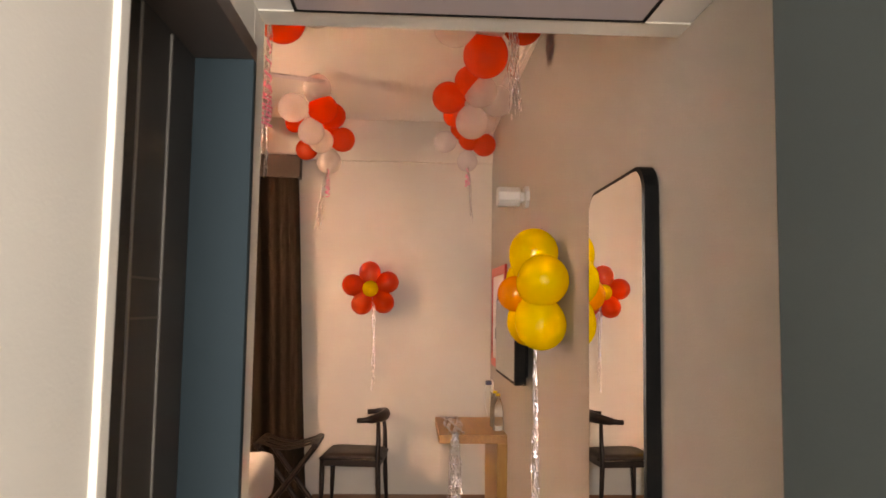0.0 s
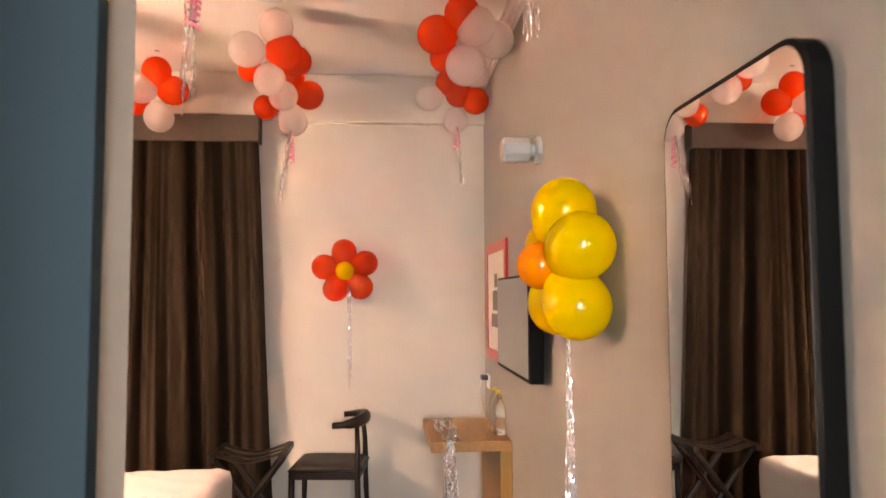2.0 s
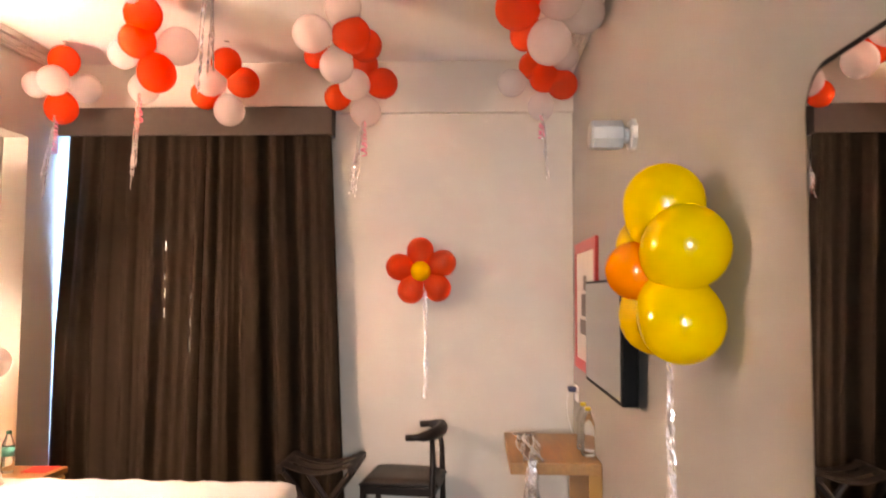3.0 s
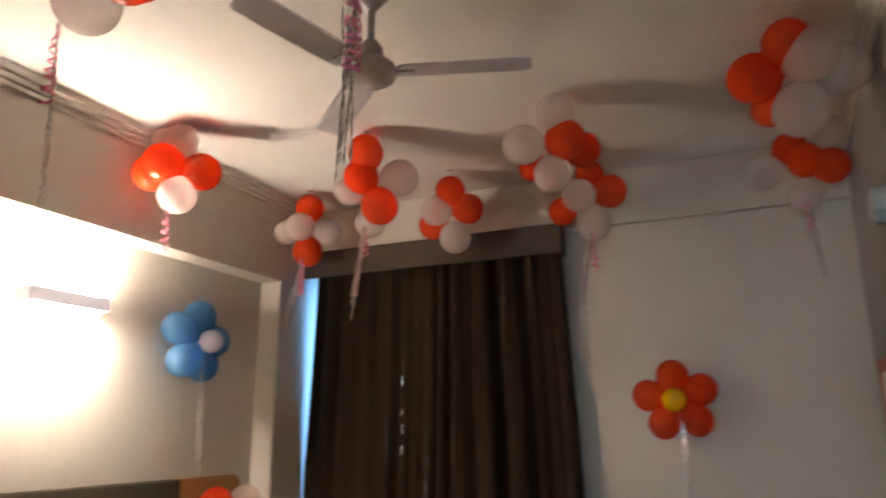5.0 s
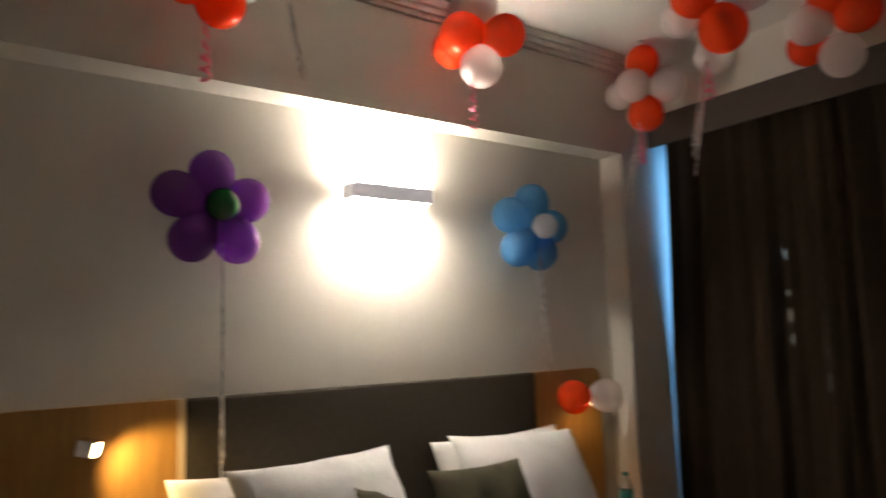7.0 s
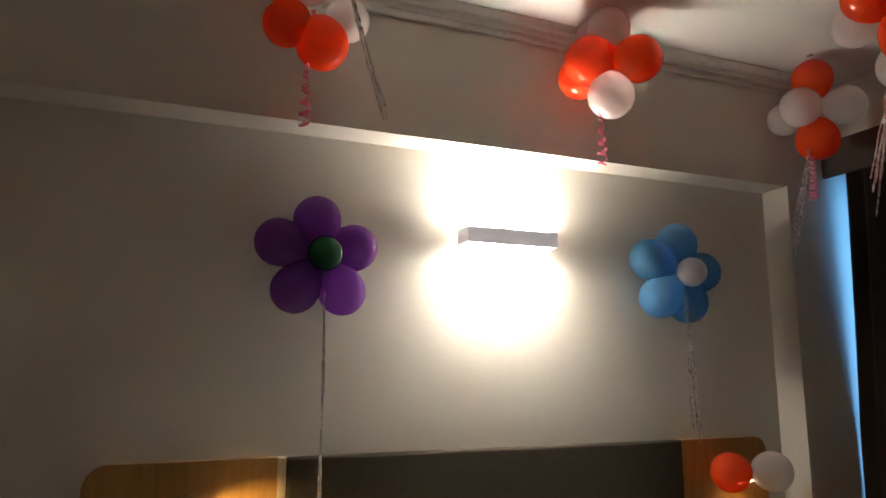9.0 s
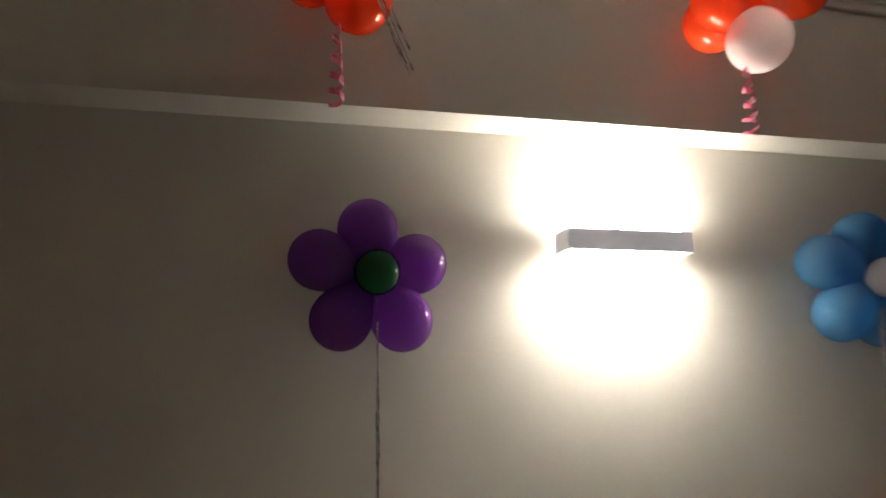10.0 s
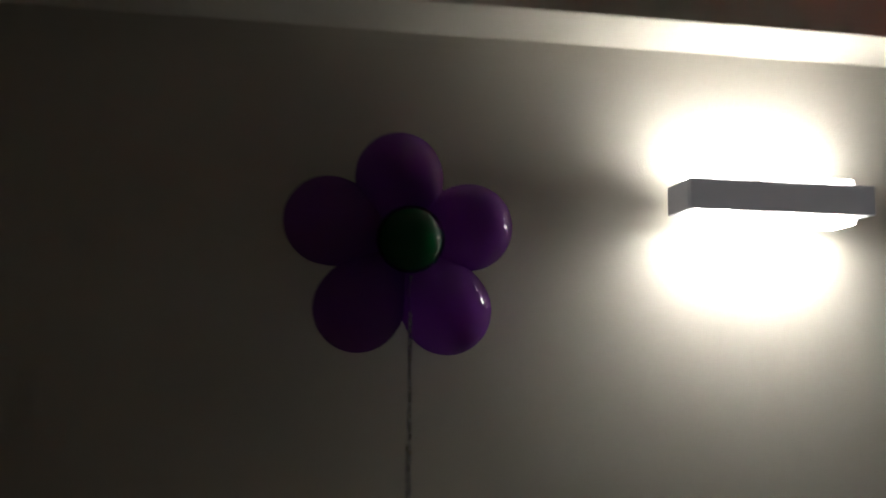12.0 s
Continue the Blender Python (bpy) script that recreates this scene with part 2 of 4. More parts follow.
structure("wall_left", [((-2.9, 1.66, 0.0), (-2.6, 5.6, 2.408)), ((-2.9, 1.66, 2.408), (-2.45, 5.6, 2.96)), ((-2.6, 5.19, 0.0), (-2.45, 5.6, 2.408))], PAINT, "white bed wall with a shallow recess")
structure("wall_entry", [((-2.9, 1.5, 0.0), (-0.33, 1.66, 2.96)), ((-0.33, 1.5555, 0.0), (-0.18, 1.66, 2.96))], PAINT, "white painted partition between bedroom and corridor", 0.003)
structure("wall_bathroom", [((-0.33, -1.2, 0.0), (-0.18, 0.845, 2.96)), ((-0.33, 0.845, 2.07), (-0.18, 1.555, 2.96)), ((-0.45, -1.2, 0.0), (-0.36, 1.499, 2.96))], PAINT, "white corridor wall round the bathroom door", 0.003)
structure("lintel", [((-0.18, 1.58, 2.16), (0.8, 1.66, 2.96))], PAINT, "white lintel over the corridor opening")
structure("corridor_ceiling", [((-0.18, -1.2, 2.163), (0.8, 1.579, 2.3))], CEIL, "low white ceiling of the entry corridor")
structure("wall_corridor", [((0.61, -1.2, 0.0), (0.797, 0.86, 2.162))], GREYPAINT, "grey green painted wall in the entry corridor", 0.004)
structure("wall_front", [((-0.45, -1.35, 0.0), (0.8, -1.2, 2.3))], PAINT, "plain wall closing the entry corridor")
structure("baseboard_back", [((-0.55, 5.585, 0.0), (0.8, 5.6, 0.075))], BASE, "brown wooden baseboard along the window wall", 0.003)
structure("baseboard_right", [((0.786, 0.87, 0.0), (0.8, 5.584, 0.075))], BASE, "brown wooden baseboard along the mirror wall", 0.003)


def cornice(name, x, side, y0, y1):
    """Stepped plaster moulding under the ceiling."""
    bm = bmesh.new()
    for d, z0, z1 in ((0.022, 2.872, 2.895), (0.038, 2.895, 2.922), (0.062, 2.922, 2.9595)):
        lo, hi = sorted((x, x + side * d))
        add_box(bm, (lo, y0, z0), (hi, y1, z1), 0.004)
    return tagged(mesh_object(name, bm, CEIL), "stepped white plaster cornice under the ceiling", "cornice", kind="structure")


cornice("trim_left", -2.45, 1, 1.66, 5.55)
cornice("trim_right", 0.8, -1, 1.66, 5.55)

panel = tagged(mesh_object("ceiling_panel", box((-0.09, 0.2, 2.155), (0.68, 1.558, 2.1625), 0.002), PANEL), "mauve grey access panel in the corridor ceiling", "panel", kind="structure")
# Black strips laid where the gap round the panel would only be in shade.
part("gap_shade", add_box(add_box(add_box(bmesh.new(), (-0.097, 1.559, 2.154), (0.688, 1.567, 2.1625)), (0.681, 0.2, 2.154), (0.688, 1.558, 2.1625)), (-0.097, 0.2, 2.154), (-0.091, 1.558, 2.1625)), BLACKPL, panel, "black strip standing in for the shade in the panel's gap")



# ---- doors ----
def corridor_door():
    d = tagged(empty("door_1", (-0.3, 1.22, 0)), "closed dark brown laminate bathroom door in a dark frame", "door", kind="structure")
    inv = Matrix.Translation((0.3, -1.22, 0))
    part("leaf", box((-0.340, 0.876, 0.005), (-0.295, 1.525, 2.03), 0.002, inv), DOORWOOD, d)
    for y in (1.22, 1.37):
        part("groove", box((-0.295, y, 0.02), (-0.2915, y + 0.006, 2.02), 0, inv), INLAY, d, "pale inlaid line")
    for z in (1.48, 1.55):
        part("groove", box((-0.295, 1.227, z), (-0.2925, 1.369, z + 0.004), 0, inv), CASING, d)
    part("head", box((-0.355, 0.847, 2.03), (-0.172, 1.554, 2.069), 0.003, inv), CASING, d)
    part("jamb", box((-0.355, 1.5255, 0.0), (-0.172, 1.555, 2.03), 0.003, inv), JAMBDIM, d, "far jamb with its dim bluish light put into the colour")
    part("jamb", box((-0.355, 0.846, 0.0), (-0.172, 0.875, 2.03), 0.003, inv), PAINT, d, "white near jamb")
    return d


corridor_door()


def wardrobe():
    """Tall cabinet standing against the partition."""
    d = tagged(empty("wardrobe", (-1.05, 1.9, 0)), "tall brown wardrobe with olive doors against the partition", "wardrobe")
    inv = Matrix.Translation((1.05, -1.9, 0))
    part("body", box((-1.35, 1.662, 0.0), (-0.75, 2.063, 2.2), 0.004, inv), CASING, d)
    for x0, x1 in ((-1.30, -1.052), (-1.048, -0.80)):
        part("door", box((x0, 2.0635, 0.08), (x1, 2.081, 2.15), 0.003, inv), GREENDOOR, d, "olive green door")
    part("end_strip", box((-1.349, 2.0635, 0.0), (-1.302, 2.088, 2.2), 0.002, inv), CASING, d, "brown edge strip")
    return d


def robe_hook():
    root = tagged(empty("robe_hook", (-1.325, 2.0905, 1.33)), "double chrome robe hook on the wardrobe edge", "hook")
    inv = Matrix.Translation((1.325, -2.074, -1.33))
    part("plate", box((-1.345, 2.071, 1.26), (-1.305, 2.078, 1.35), 0.0015, inv), CHROME, root)
    for x in (-1.337, -1.313):
        h = part("prong", tube([(x, 2.077, 1.335), (x, 2.095, 1.337), (x, 2.101, 1.33), (x, 2.102, 1.27)], 0.005, 8), CHROME, root, "", True)
        h.data.transform(inv)


wardrobe()
robe_hook()


# ---- window, curtains, pelmet ----
def window():
    w = tagged(empty("window_1", (-1.6, 5.7, 0.25)), "aluminium framed window hidden behind closed curtains", "window", kind="structure")
    inv = Matrix.Translation((1.6, -5.7, -0.25))
    bm = bmesh.new()
    for lo, hi in (((-2.45, 5.68, 0.25), (-0.98, 5.74, 0.30)), ((-2.45, 5.68, 2.45), (-0.98, 5.74, 2.5)), ((-2.45, 5.68, 0.30), (-2.40, 5.74, 2.45)), ((-1.03, 5.68, 0.30), (-0.98, 5.74, 2.45)), ((-1.74, 5.68, 0.30), (-1.69, 5.74, 2.45))):
        add_box(bm, lo, hi, 0.003, inv)
    part("window_frame", bm, WHITEPL, w)
    for x0, x1 in ((-2.399, -1.741), (-1.689, -1.031)):
        p = part("pane", box((x0, 5.705, 0.301), (x1, 5.711, 2.449), 0, inv), PANE, w)
        p.visible_shadow = False
    return w


window()


def curtain(x0, x1, flare0, flare1, seed, back=0.0, gaps=()):
    """A pleated cloth panel from pelmet to floor, its folds uneven in width and depth; gaps are small openings that let daylight glint."""
    rnd = random.Random(seed)
    n, rows = int((x1 - x0) * 140), 86
    ph = [rnd.uniform(0, 6.28) for _ in range(6)]
    bm = bmesh.new()
    grid = []
    for j in range(rows + 1):
        v = j / rows
        z = 2.60 - v * 2.585
        line = []
        for i in range(n + 1):
            u = i / n
            s = u * (x1 - x0)
            x = x0 + s + flare0 * (1 - u) * min(1, 1.9 * v) + flare1 * u * v
            a = s * 36 + ph[0] + 1.9 * math.sin(s * 8.3 + ph[1]) + 1.1 * math.sin(s * 17 + ph[4]) + 0.25 * math.sin(v * 3 + s * 5)
            c = math.sin(a)
            fold = (abs(c) ** 0.7 * (1 if c > 0 else -1)) * (0.65 + 0.35 * math.sin(s * 6.1 + ph[2]))
            fold += 0.28 * math.sin(s * 77 + ph[3] + v * 1.2) * (0.5 + 0.5 * math.sin(s * 13 + ph[5]))
            edge = min(1, min(u, 1 - u) * 14)
            y = 5.508 + back + (0.041 + 0.012 * v) * fold * (0.35 + 0.65 * edge) - 0.010 * v
            line.append(bm.verts.new((x + 0.005 * math.sin(v * 5 + s * 9), y, z)))
        grid.append(line)
    for a, b in zip(grid, grid[1:]):
        for i in range(n):
            mid = (a[i].co + b[i + 1].co) / 2
            if not any(abs(mid.x - gx) < 0.0034 and abs(mid.z - gz) < gh for gx, gz, gh in gaps):
                bm.faces.new((a[i], a[i + 1], b[i + 1], b[i]))
    ob = mesh_object("curtain", bm, CURTAIN, smooth=True)
    sol = ob.modifiers.new("thickness", "SOLIDIFY")
    sol.thickness = 0.004
    return tagged(ob, "dark brown pleated curtain drawn across the window", "curtain", "curtains at the window")


curtain(-2.386, -1.505, -0.058, 0.0, 3, 0.012, ((-1.756, 1.79, 0.03), (-1.756, 1.546, 0.075), (-1.756, 1.37, 0.025), (-1.566, 1.51, 0.05), (-1.566, 1.306, 0.03), (-1.566, 1.18, 0.045)))
curtain(-1.545, -0.72, 0.0, 0.14, 5)

pel = tagged(empty("pelmet", (-1.5, 5.5, 2.55)), "brown fabric covered curtain pelmet under the beam", "pelmet")
pm = Matrix.Translation((1.5, -5.5, -2.55))
part("front_board", box((-2.45, 5.43, 2.47), (-0.69, 5.452, 2.645), 0.004, pm), PELMET, pel)
part("end_board", box((-0.712, 5.4525, 2.47), (-0.69, 5.549, 2.645), 0.003, pm), PELMET, pel)
part("top_board", box((-2.45, 5.4525, 2.62), (-0.713, 5.549, 2.644), 0.003, pm), PELMET, pel)


def wpart(name, bm, material, parent, label="", smooth=False):
    """A part given in world places."""
    off, up = Vector(), parent
    while up:
        off += up.location
        up = up.parent
    bm.transform(Matrix.Translation(-off))
    return part(name, bm, material, parent, label, smooth)


# ---- balloons and ribbons ----
def balloon_mesh(c, r, axis, bm=None, stretch=1.14):
    """A blown balloon: round crown, narrowing to its neck along axis."""
    c, axis = Vector(c), Vector(axis).normalized()
    prof = []
    for i in range(19):
        a = math.pi * i / 18
        h = -math.cos(a)
        w = math.sin(a)
        if h > 0:
            w *= 1 - 0.22 * (stretch - 0.7) * h * h
            h *= stretch
        prof.append((max(r * w, r * 0.03), r * h))
    m = Matrix.Translation(c) @ axis.to_track_quat("Z", "Y").to_matrix().to_4x4()
    return lathe(prof, 26, m, bm)


def neck_mesh(c, r, axis, stretch=1.14):
    axis = Vector(axis).normalized()
    m = Matrix.Translation(Vector(c) + axis * r * (stretch - 0.02)) @ axis.to_track_quat("Z", "Y").to_matrix().to_4x4()
    return lathe([(0.004, -0.004), (0.007, 0.003), (0.0045, 0.008), (0.009, 0.015), (0.010, 0.017), (0.002, 0.012)], 10, m)


def foil_strands(top, bottom, count, width, spread, seed, length_var=0.25, bend=(0, 0, 0)):
    """Thin foil strips, each turning over and over as it hangs."""
    rnd = random.Random(seed)
    bm = bmesh.new()
    top, bottom = Vector(top), Vector(bottom)
    for _ in range(count):
        end = bottom + Vector((rnd.uniform(-spread, spread), rnd.uniform(-spread, spread), rnd.uniform(0, length_var) * (top.z - bottom.z)))
        start = top + Vector((rnd.uniform(-1, 1), rnd.uniform(-1, 1), 0)) * spread * 0.4
        n = max(8, int((start - end).length / 0.007))
        turn, tw = rnd.uniform(0, 6.28), rnd.uniform(0.2, 0.6)
        ph, prev = rnd.uniform(0, 6.28), None
        for i in range(n + 1):
            f = i / n
            p = start.lerp(end, f) + Vector((math.sin(ph + f * 9), math.cos(ph * 1.7 + f * 7), 0)) * spread * 0.35 * math.sin(math.pi * min(f * 1.2, 1)) + Vector(bend) * (f * f - f)
            turn += tw + rnd.uniform(-1.0, 1.0)
            side = Vector((math.cos(turn), math.sin(turn), rnd.uniform(-0.8, 0.8))) * width / 2
            thick = Vector((-math.sin(turn), math.cos(turn), 0)) * 0.0004
            ring = [bm.verts.new(p + side + thick), bm.verts.new(p - side + thick), bm.verts.new(p - side - thick), bm.verts.new(p + side - thick)]
            if prev:
                for k in range(4):
                    bm.faces.new((prev[k], prev[(k + 1) % 4], ring[(k + 1) % 4], ring[k]))
            prev = ring
    return bm


def curl_ribbon(top, length, radius, seed, strands=2):
    """Curled gift ribbon, tighter towards its end."""
    rnd = random.Random(seed)
    bm = bmesh.new()
    for _ in range(strands):
        ph, n, prev = rnd.uniform(0, 6.28), 70, None
        ln = length * rnd.uniform(0.8, 1.0)
        turns = ln / 0.05 * rnd.uniform(0.8, 1.1)
        for i in range(n + 1):
            f = i / n
            a = ph + 6.28 * turns * f ** 1.5
            r = radius * (0.25 + 0.75 * f) * rnd.uniform(0.85, 1.1)
            p = Vector(top) + Vector((r * math.cos(a), r * math.sin(a), -ln * f))
            w = Vector((0.15 * math.cos(a), 0.15 * math.sin(a), 0.9)) * 0.0045
            t = Vector((math.cos(a), math.sin(a), 0)) * 0.0004
            ring = [bm.verts.new(p + w + t), bm.verts.new(p - w + t), bm.verts.new(p - w - t), bm.verts.new(p + w - t)]
            if prev:
                for k in range(4):
                    bm.faces.new((prev[k], prev[(k + 1) % 4], ring[(k + 1) % 4], ring[k]))
            prev = ring
    return bm


def cluster(balls, colors, seed, pink=0.0, foil_to=None, foil_n=5, at=None, label="", foil_spread=0.015, hang=None):
    """Balloons tied neck to neck, hung from a tape tab on the ceiling. balls: x, y, z, radius; colors: one letter each."""
    rnd = random.Random(seed)
    mid = Vector((sum(b[0] for b in balls), sum(b[1] for b in balls), sum(b[2] for b in balls))) / len(balls)
    if at:
        mid = Vector(at)
    root = tagged(empty("balloon_cluster", mid), label or "cluster of red and white balloons hung from the ceiling", "balloons", "balloon clusters on the ceiling")
    for b, c in zip(balls, colors):
        axis = mid - Vector(b[:3]) + Vector((0, 0, 0.02))
        mat = {"r": RED, "w": WHITE}[c]
        ob = wpart("balloon", balloon_mesh(b[:3], b[3], axis), mat, root, {"r": "glossy red balloon", "w": "pale white balloon"}[c], True)
        wpart("neck", neck_mesh(b[:3], b[3], axis), mat, ob, "", True)
    topb = max(balls, key=lambda b: b[2] + b[3])
    tx, ty, tz = topb[0], topb[1], topb[2] + topb[3] * 0.98
    wpart("tape_tab", box((tx - 0.014, ty - 0.009, 2.956), (tx + 0.014, ty + 0.009, 2.9595), 0.001), INK, root, "dark tape tab at the ceiling")
    if tz < 2.94:
        wpart("thread", tube([(tx, ty, tz - 0.01), (tx, ty, 2.956)], 0.0008, 5), WHITEPL, root, "thin white hanging thread")
    low = min(balls, key=lambda b: b[2] - b[3])
    start = Vector((low[0], low[1] - 0.05, low[2] - 0.02))
    if hang:
        start = Vector(hang)
    if pink:
        wpart("curled_ribbon", curl_ribbon(start, pink * 1.2, 0.021, seed, 2), PINKRIB, root, "curled pink gift ribbon")
    if foil_to:
        strips = wpart("foil_ribbon", foil_strands(start, foil_to, foil_n + 4, 0.0048, foil_spread * 1.3, seed + 50), FOIL, root)
        tagged(strips, "silver foil streamer strips", kind="stuff")
    return root


cluster([(-0.402, 4.482, 2.742, 0.091), (-0.355, 4.604, 2.732, 0.083), (-0.587, 4.438, 2.734, 0.091), (-0.44, 4.451, 2.866, 0.089), (-0.48, 4.515, 2.601, 0.083), (-0.594, 4.571, 2.669, 0.061)], "rrwwwr", 11, pink=0.0)
cluster([(-0.344, 5.173, 2.708, 0.089), (-0.453, 5.2, 2.831, 0.078), (-0.606, 5.177, 2.63, 0.077), (-0.489, 5.072, 2.673, 0.088), (-0.444, 5.202, 2.549, 0.089)], "rrrww", 12, pink=0.22, foil_to=(-0.50, 5.06, 2.00))
cluster([(0.502, 4.217, 2.865, 0.09), (0.378, 4.28, 2.778, 0.097), (0.572, 4.222, 2.805, 0.099), (0.685, 4.34, 2.78, 0.097), (0.529, 4.327, 2.637, 0.101), (0.43, 4.434, 2.712, 0.076)], "rrwwwr", 13)
cluster([(0.532, 5.281, 2.838, 0.086), (0.592, 5.24, 2.754, 0.087), (0.698, 5.243, 2.712, 0.087), (0.406, 5.307, 2.744, 0.083), (0.576, 5.289, 2.594, 0.078), (0.705, 5.189, 2.864, 0.08)], "rrrwww", 14, pink=0.16, foil_to=(0.60, 5.20, 2.10), foil_n=2)
cluster([(-1.255, 5.149, 2.832, 0.087), (-1.17, 5.215, 2.732, 0.09), (-1.347, 5.147, 2.723, 0.089), (-1.259, 5.228, 2.567, 0.09), (-1.423, 5.274, 2.677, 0.086)], "rrwwr", 15)
cluster([(-1.423, 4.463, 2.848, 0.091), (-1.462, 4.488, 2.73, 0.088), (-1.398, 4.574, 2.589, 0.095), (-1.31, 4.626, 2.746, 0.097), (-1.546, 4.525, 2.676, 0.074), (-1.511, 4.679, 2.544, 0.077)], "rrrwww", 16, pink=0.16, foil_to=(-1.35, 4.28, 1.93), foil_n=4)
cluster([(-2.208, 5.121, 2.843, 0.089), (-2.224, 5.049, 2.705, 0.088), (-2.352, 5.095, 2.696, 0.076), (-2.114, 5.2, 2.699, 0.086), (-2.236, 5.157, 2.57, 0.094)], "rwwwr", 17, pink=0.22, foil_to=(-2.15, 4.86, 1.97), foil_n=2)
cluster([(-2.248, 3.95, 2.738, 0.101), (-2.328, 3.957, 2.705, 0.089), (-2.125, 4.089, 2.723, 0.092), (-2.204, 4.013, 2.59, 0.09), (-2.204, 4.012, 2.869, 0.086), (-2.311, 4.012, 2.884, 0.071)], "rrrwww", 18, pink=0.24)
cluster([(-2.214, 2.76, 2.646, 0.077), (-2.216, 2.879, 2.597, 0.087), (-2.231, 2.969, 2.705, 0.072), (-2.157, 2.818, 2.782, 0.076), (-2.219, 2.722, 2.806, 0.077), (-2.19, 2.84, 2.86, 0.085)], "rrwwrw", 19, pink=0.24)
cluster([(-0.345, 2.731, 2.604, 0.09), (-0.231, 2.827, 2.71, 0.09), (-0.359, 2.675, 2.769, 0.09), (-0.24, 2.7, 2.86, 0.09)], "rwwr", 20, hang=(-0.37, 2.62, 2.55), pink=0.35, foil_to=(-0.38, 2.62, 1.90), foil_n=4, foil_spread=0.02)
cluster([(0.502, 3.269, 2.682, 0.106), (0.354, 3.227, 2.804, 0.1), (0.517, 3.204, 2.828, 0.09), (0.675, 3.242, 2.82, 0.089), (0.451, 3.162, 2.861, 0.094)], "rwwrw", 21, hang=(0.615, 3.19, 2.80), foil_to=(0.63, 3.19, 2.36), foil_n=10, foil_spread=0.03)
bed_foot = cluster([(-1.28, 2.72, 2.62, 0.09), (-1.12, 2.7, 2.66, 0.09), (-1.2, 2.8, 2.75, 0.09), (-1.2, 2.66, 2.86, 0.09)], "wrrw", 22, pink=0.24, hang=(-1.36, 2.70, 2.56))
strips = wpart("foil_ribbon", foil_strands((-1.36, 2.70, 2.57), (-1.62, 2.92, 2.14), 4, 0.0045, 0.012, 300, 0.12, (-0.22, 0.16, 0.0)), FOIL, bed_foot)
tagged(strips, "thin silver foil strips bent to one side", kind="stuff")



def flower(petals, centre, pr, cr, petal_mat, centre_mat, back, label, words, strand=None):
    """A wall flower of five balloons round a small one, taped to the wall; back points to the wall."""
    c = Vector(centre)
    root = tagged(empty("balloon_flower", c), label, "balloons", "balloon flowers on the walls")
    back = Vector(back)
    hub = c + back * 0.06
    for p in petals:
        axis = hub - Vector(p)
        ob = wpart("petal", balloon_mesh(p, pr, axis, None, 1.5), petal_mat, root, words[0], True)
        wpart("neck", neck_mesh(p, pr, axis, 1.5), petal_mat, ob, "", True)
    ob = wpart("centre_balloon", balloon_mesh(c, cr, back), centre_mat, root, words[1], True)
    wpart("neck", neck_mesh(c, cr, back), centre_mat, ob, "", True)
    if strand:
        top, bottom, n, spread = strand
        strips = wpart("foil_ribbon", foil_strands(top, bottom, n + 3, 0.0045, spread, int(abs(c.x * 100)) + 7, 0.12), FOIL, root)
        tagged(strips, "silver foil streamer strips", kind="stuff")
    return root


flower([(-0.144, 5.5, 1.76), (-0.005, 5.5, 1.685), (-0.036, 5.5, 1.529), (-0.20, 5.5, 1.517), (-0.272, 5.5, 1.66)], (-0.135, 5.43, 1.632), 0.083, 0.060, RED, CENTREYEL, (0, 1, 0),
       "red balloon flower with yellow centre on the window wall", ("glossy red petal balloon", "small yellow balloon"), ((-0.11, 5.45, 1.58), (-0.10, 5.45, 0.86), 2, 0.018))
flower([(0.682, 2.98, 1.738), (0.698, 2.848, 1.619), (0.698, 2.895, 1.44), (0.69, 3.09, 1.445), (0.69, 3.13, 1.63)], (0.607, 2.985, 1.566), 0.103, 0.075, YELLOW, ORANGE, (1, 0, 0),
       "yellow balloon flower with orange centre on the mirror wall", ("glossy yellow petal balloon", "small orange balloon"), ((0.69, 2.985, 1.40), (0.695, 2.975, 0.35), 9, 0.018))
flower([(-2.475, 2.938, 2.062), (-2.475, 3.073, 1.969), (-2.475, 3.034, 1.810), (-2.48, 2.868, 1.812), (-2.48, 2.808, 1.974)], (-2.415, 2.958, 1.934), 0.084, 0.062, PURPLE, GREEN, (-1, 0, 0),
       "purple balloon flower with green centre on the bed wall", ("glossy purple petal balloon", "small dark green balloon"), ((-2.43, 2.962, 1.87), (-2.43, 2.962, 0.95), 2, 0.009))
flower([(-2.48, 4.53, 2.09), (-2.48, 4.385, 2.01), (-2.47, 4.42, 1.845), (-2.48, 4.575, 1.83), (-2.49, 4.665, 1.97)], (-2.38, 4.52, 1.95), 0.088, 0.062, BLUE, WHITE, (-1, 0, 0),
       "light blue balloon flower with white centre on the bed wall", ("glossy light blue petal balloon", "small white balloon"), ((-2.41, 4.50, 1.86), (-2.44, 4.55, 1.24), 3, 0.018))

pair = tagged(empty("balloon_pair", (-2.46, 4.84, 1.11)), "red and white balloon pair over the reading lamp", "balloons")
for c, r, mat, ax, words in (((-2.45, 4.73, 1.115), 0.083, RED, (0, 1, 0.1), "glossy red balloon"), ((-2.43, 4.945, 1.11), 0.085, WHITE, (0, -1, 0.1), "pale white balloon")):
    o = wpart("balloon", balloon_mesh(c, r, ax), mat, pair, words, True)
    wpart("neck", neck_mesh(c, r, ax), mat, o, "", True)


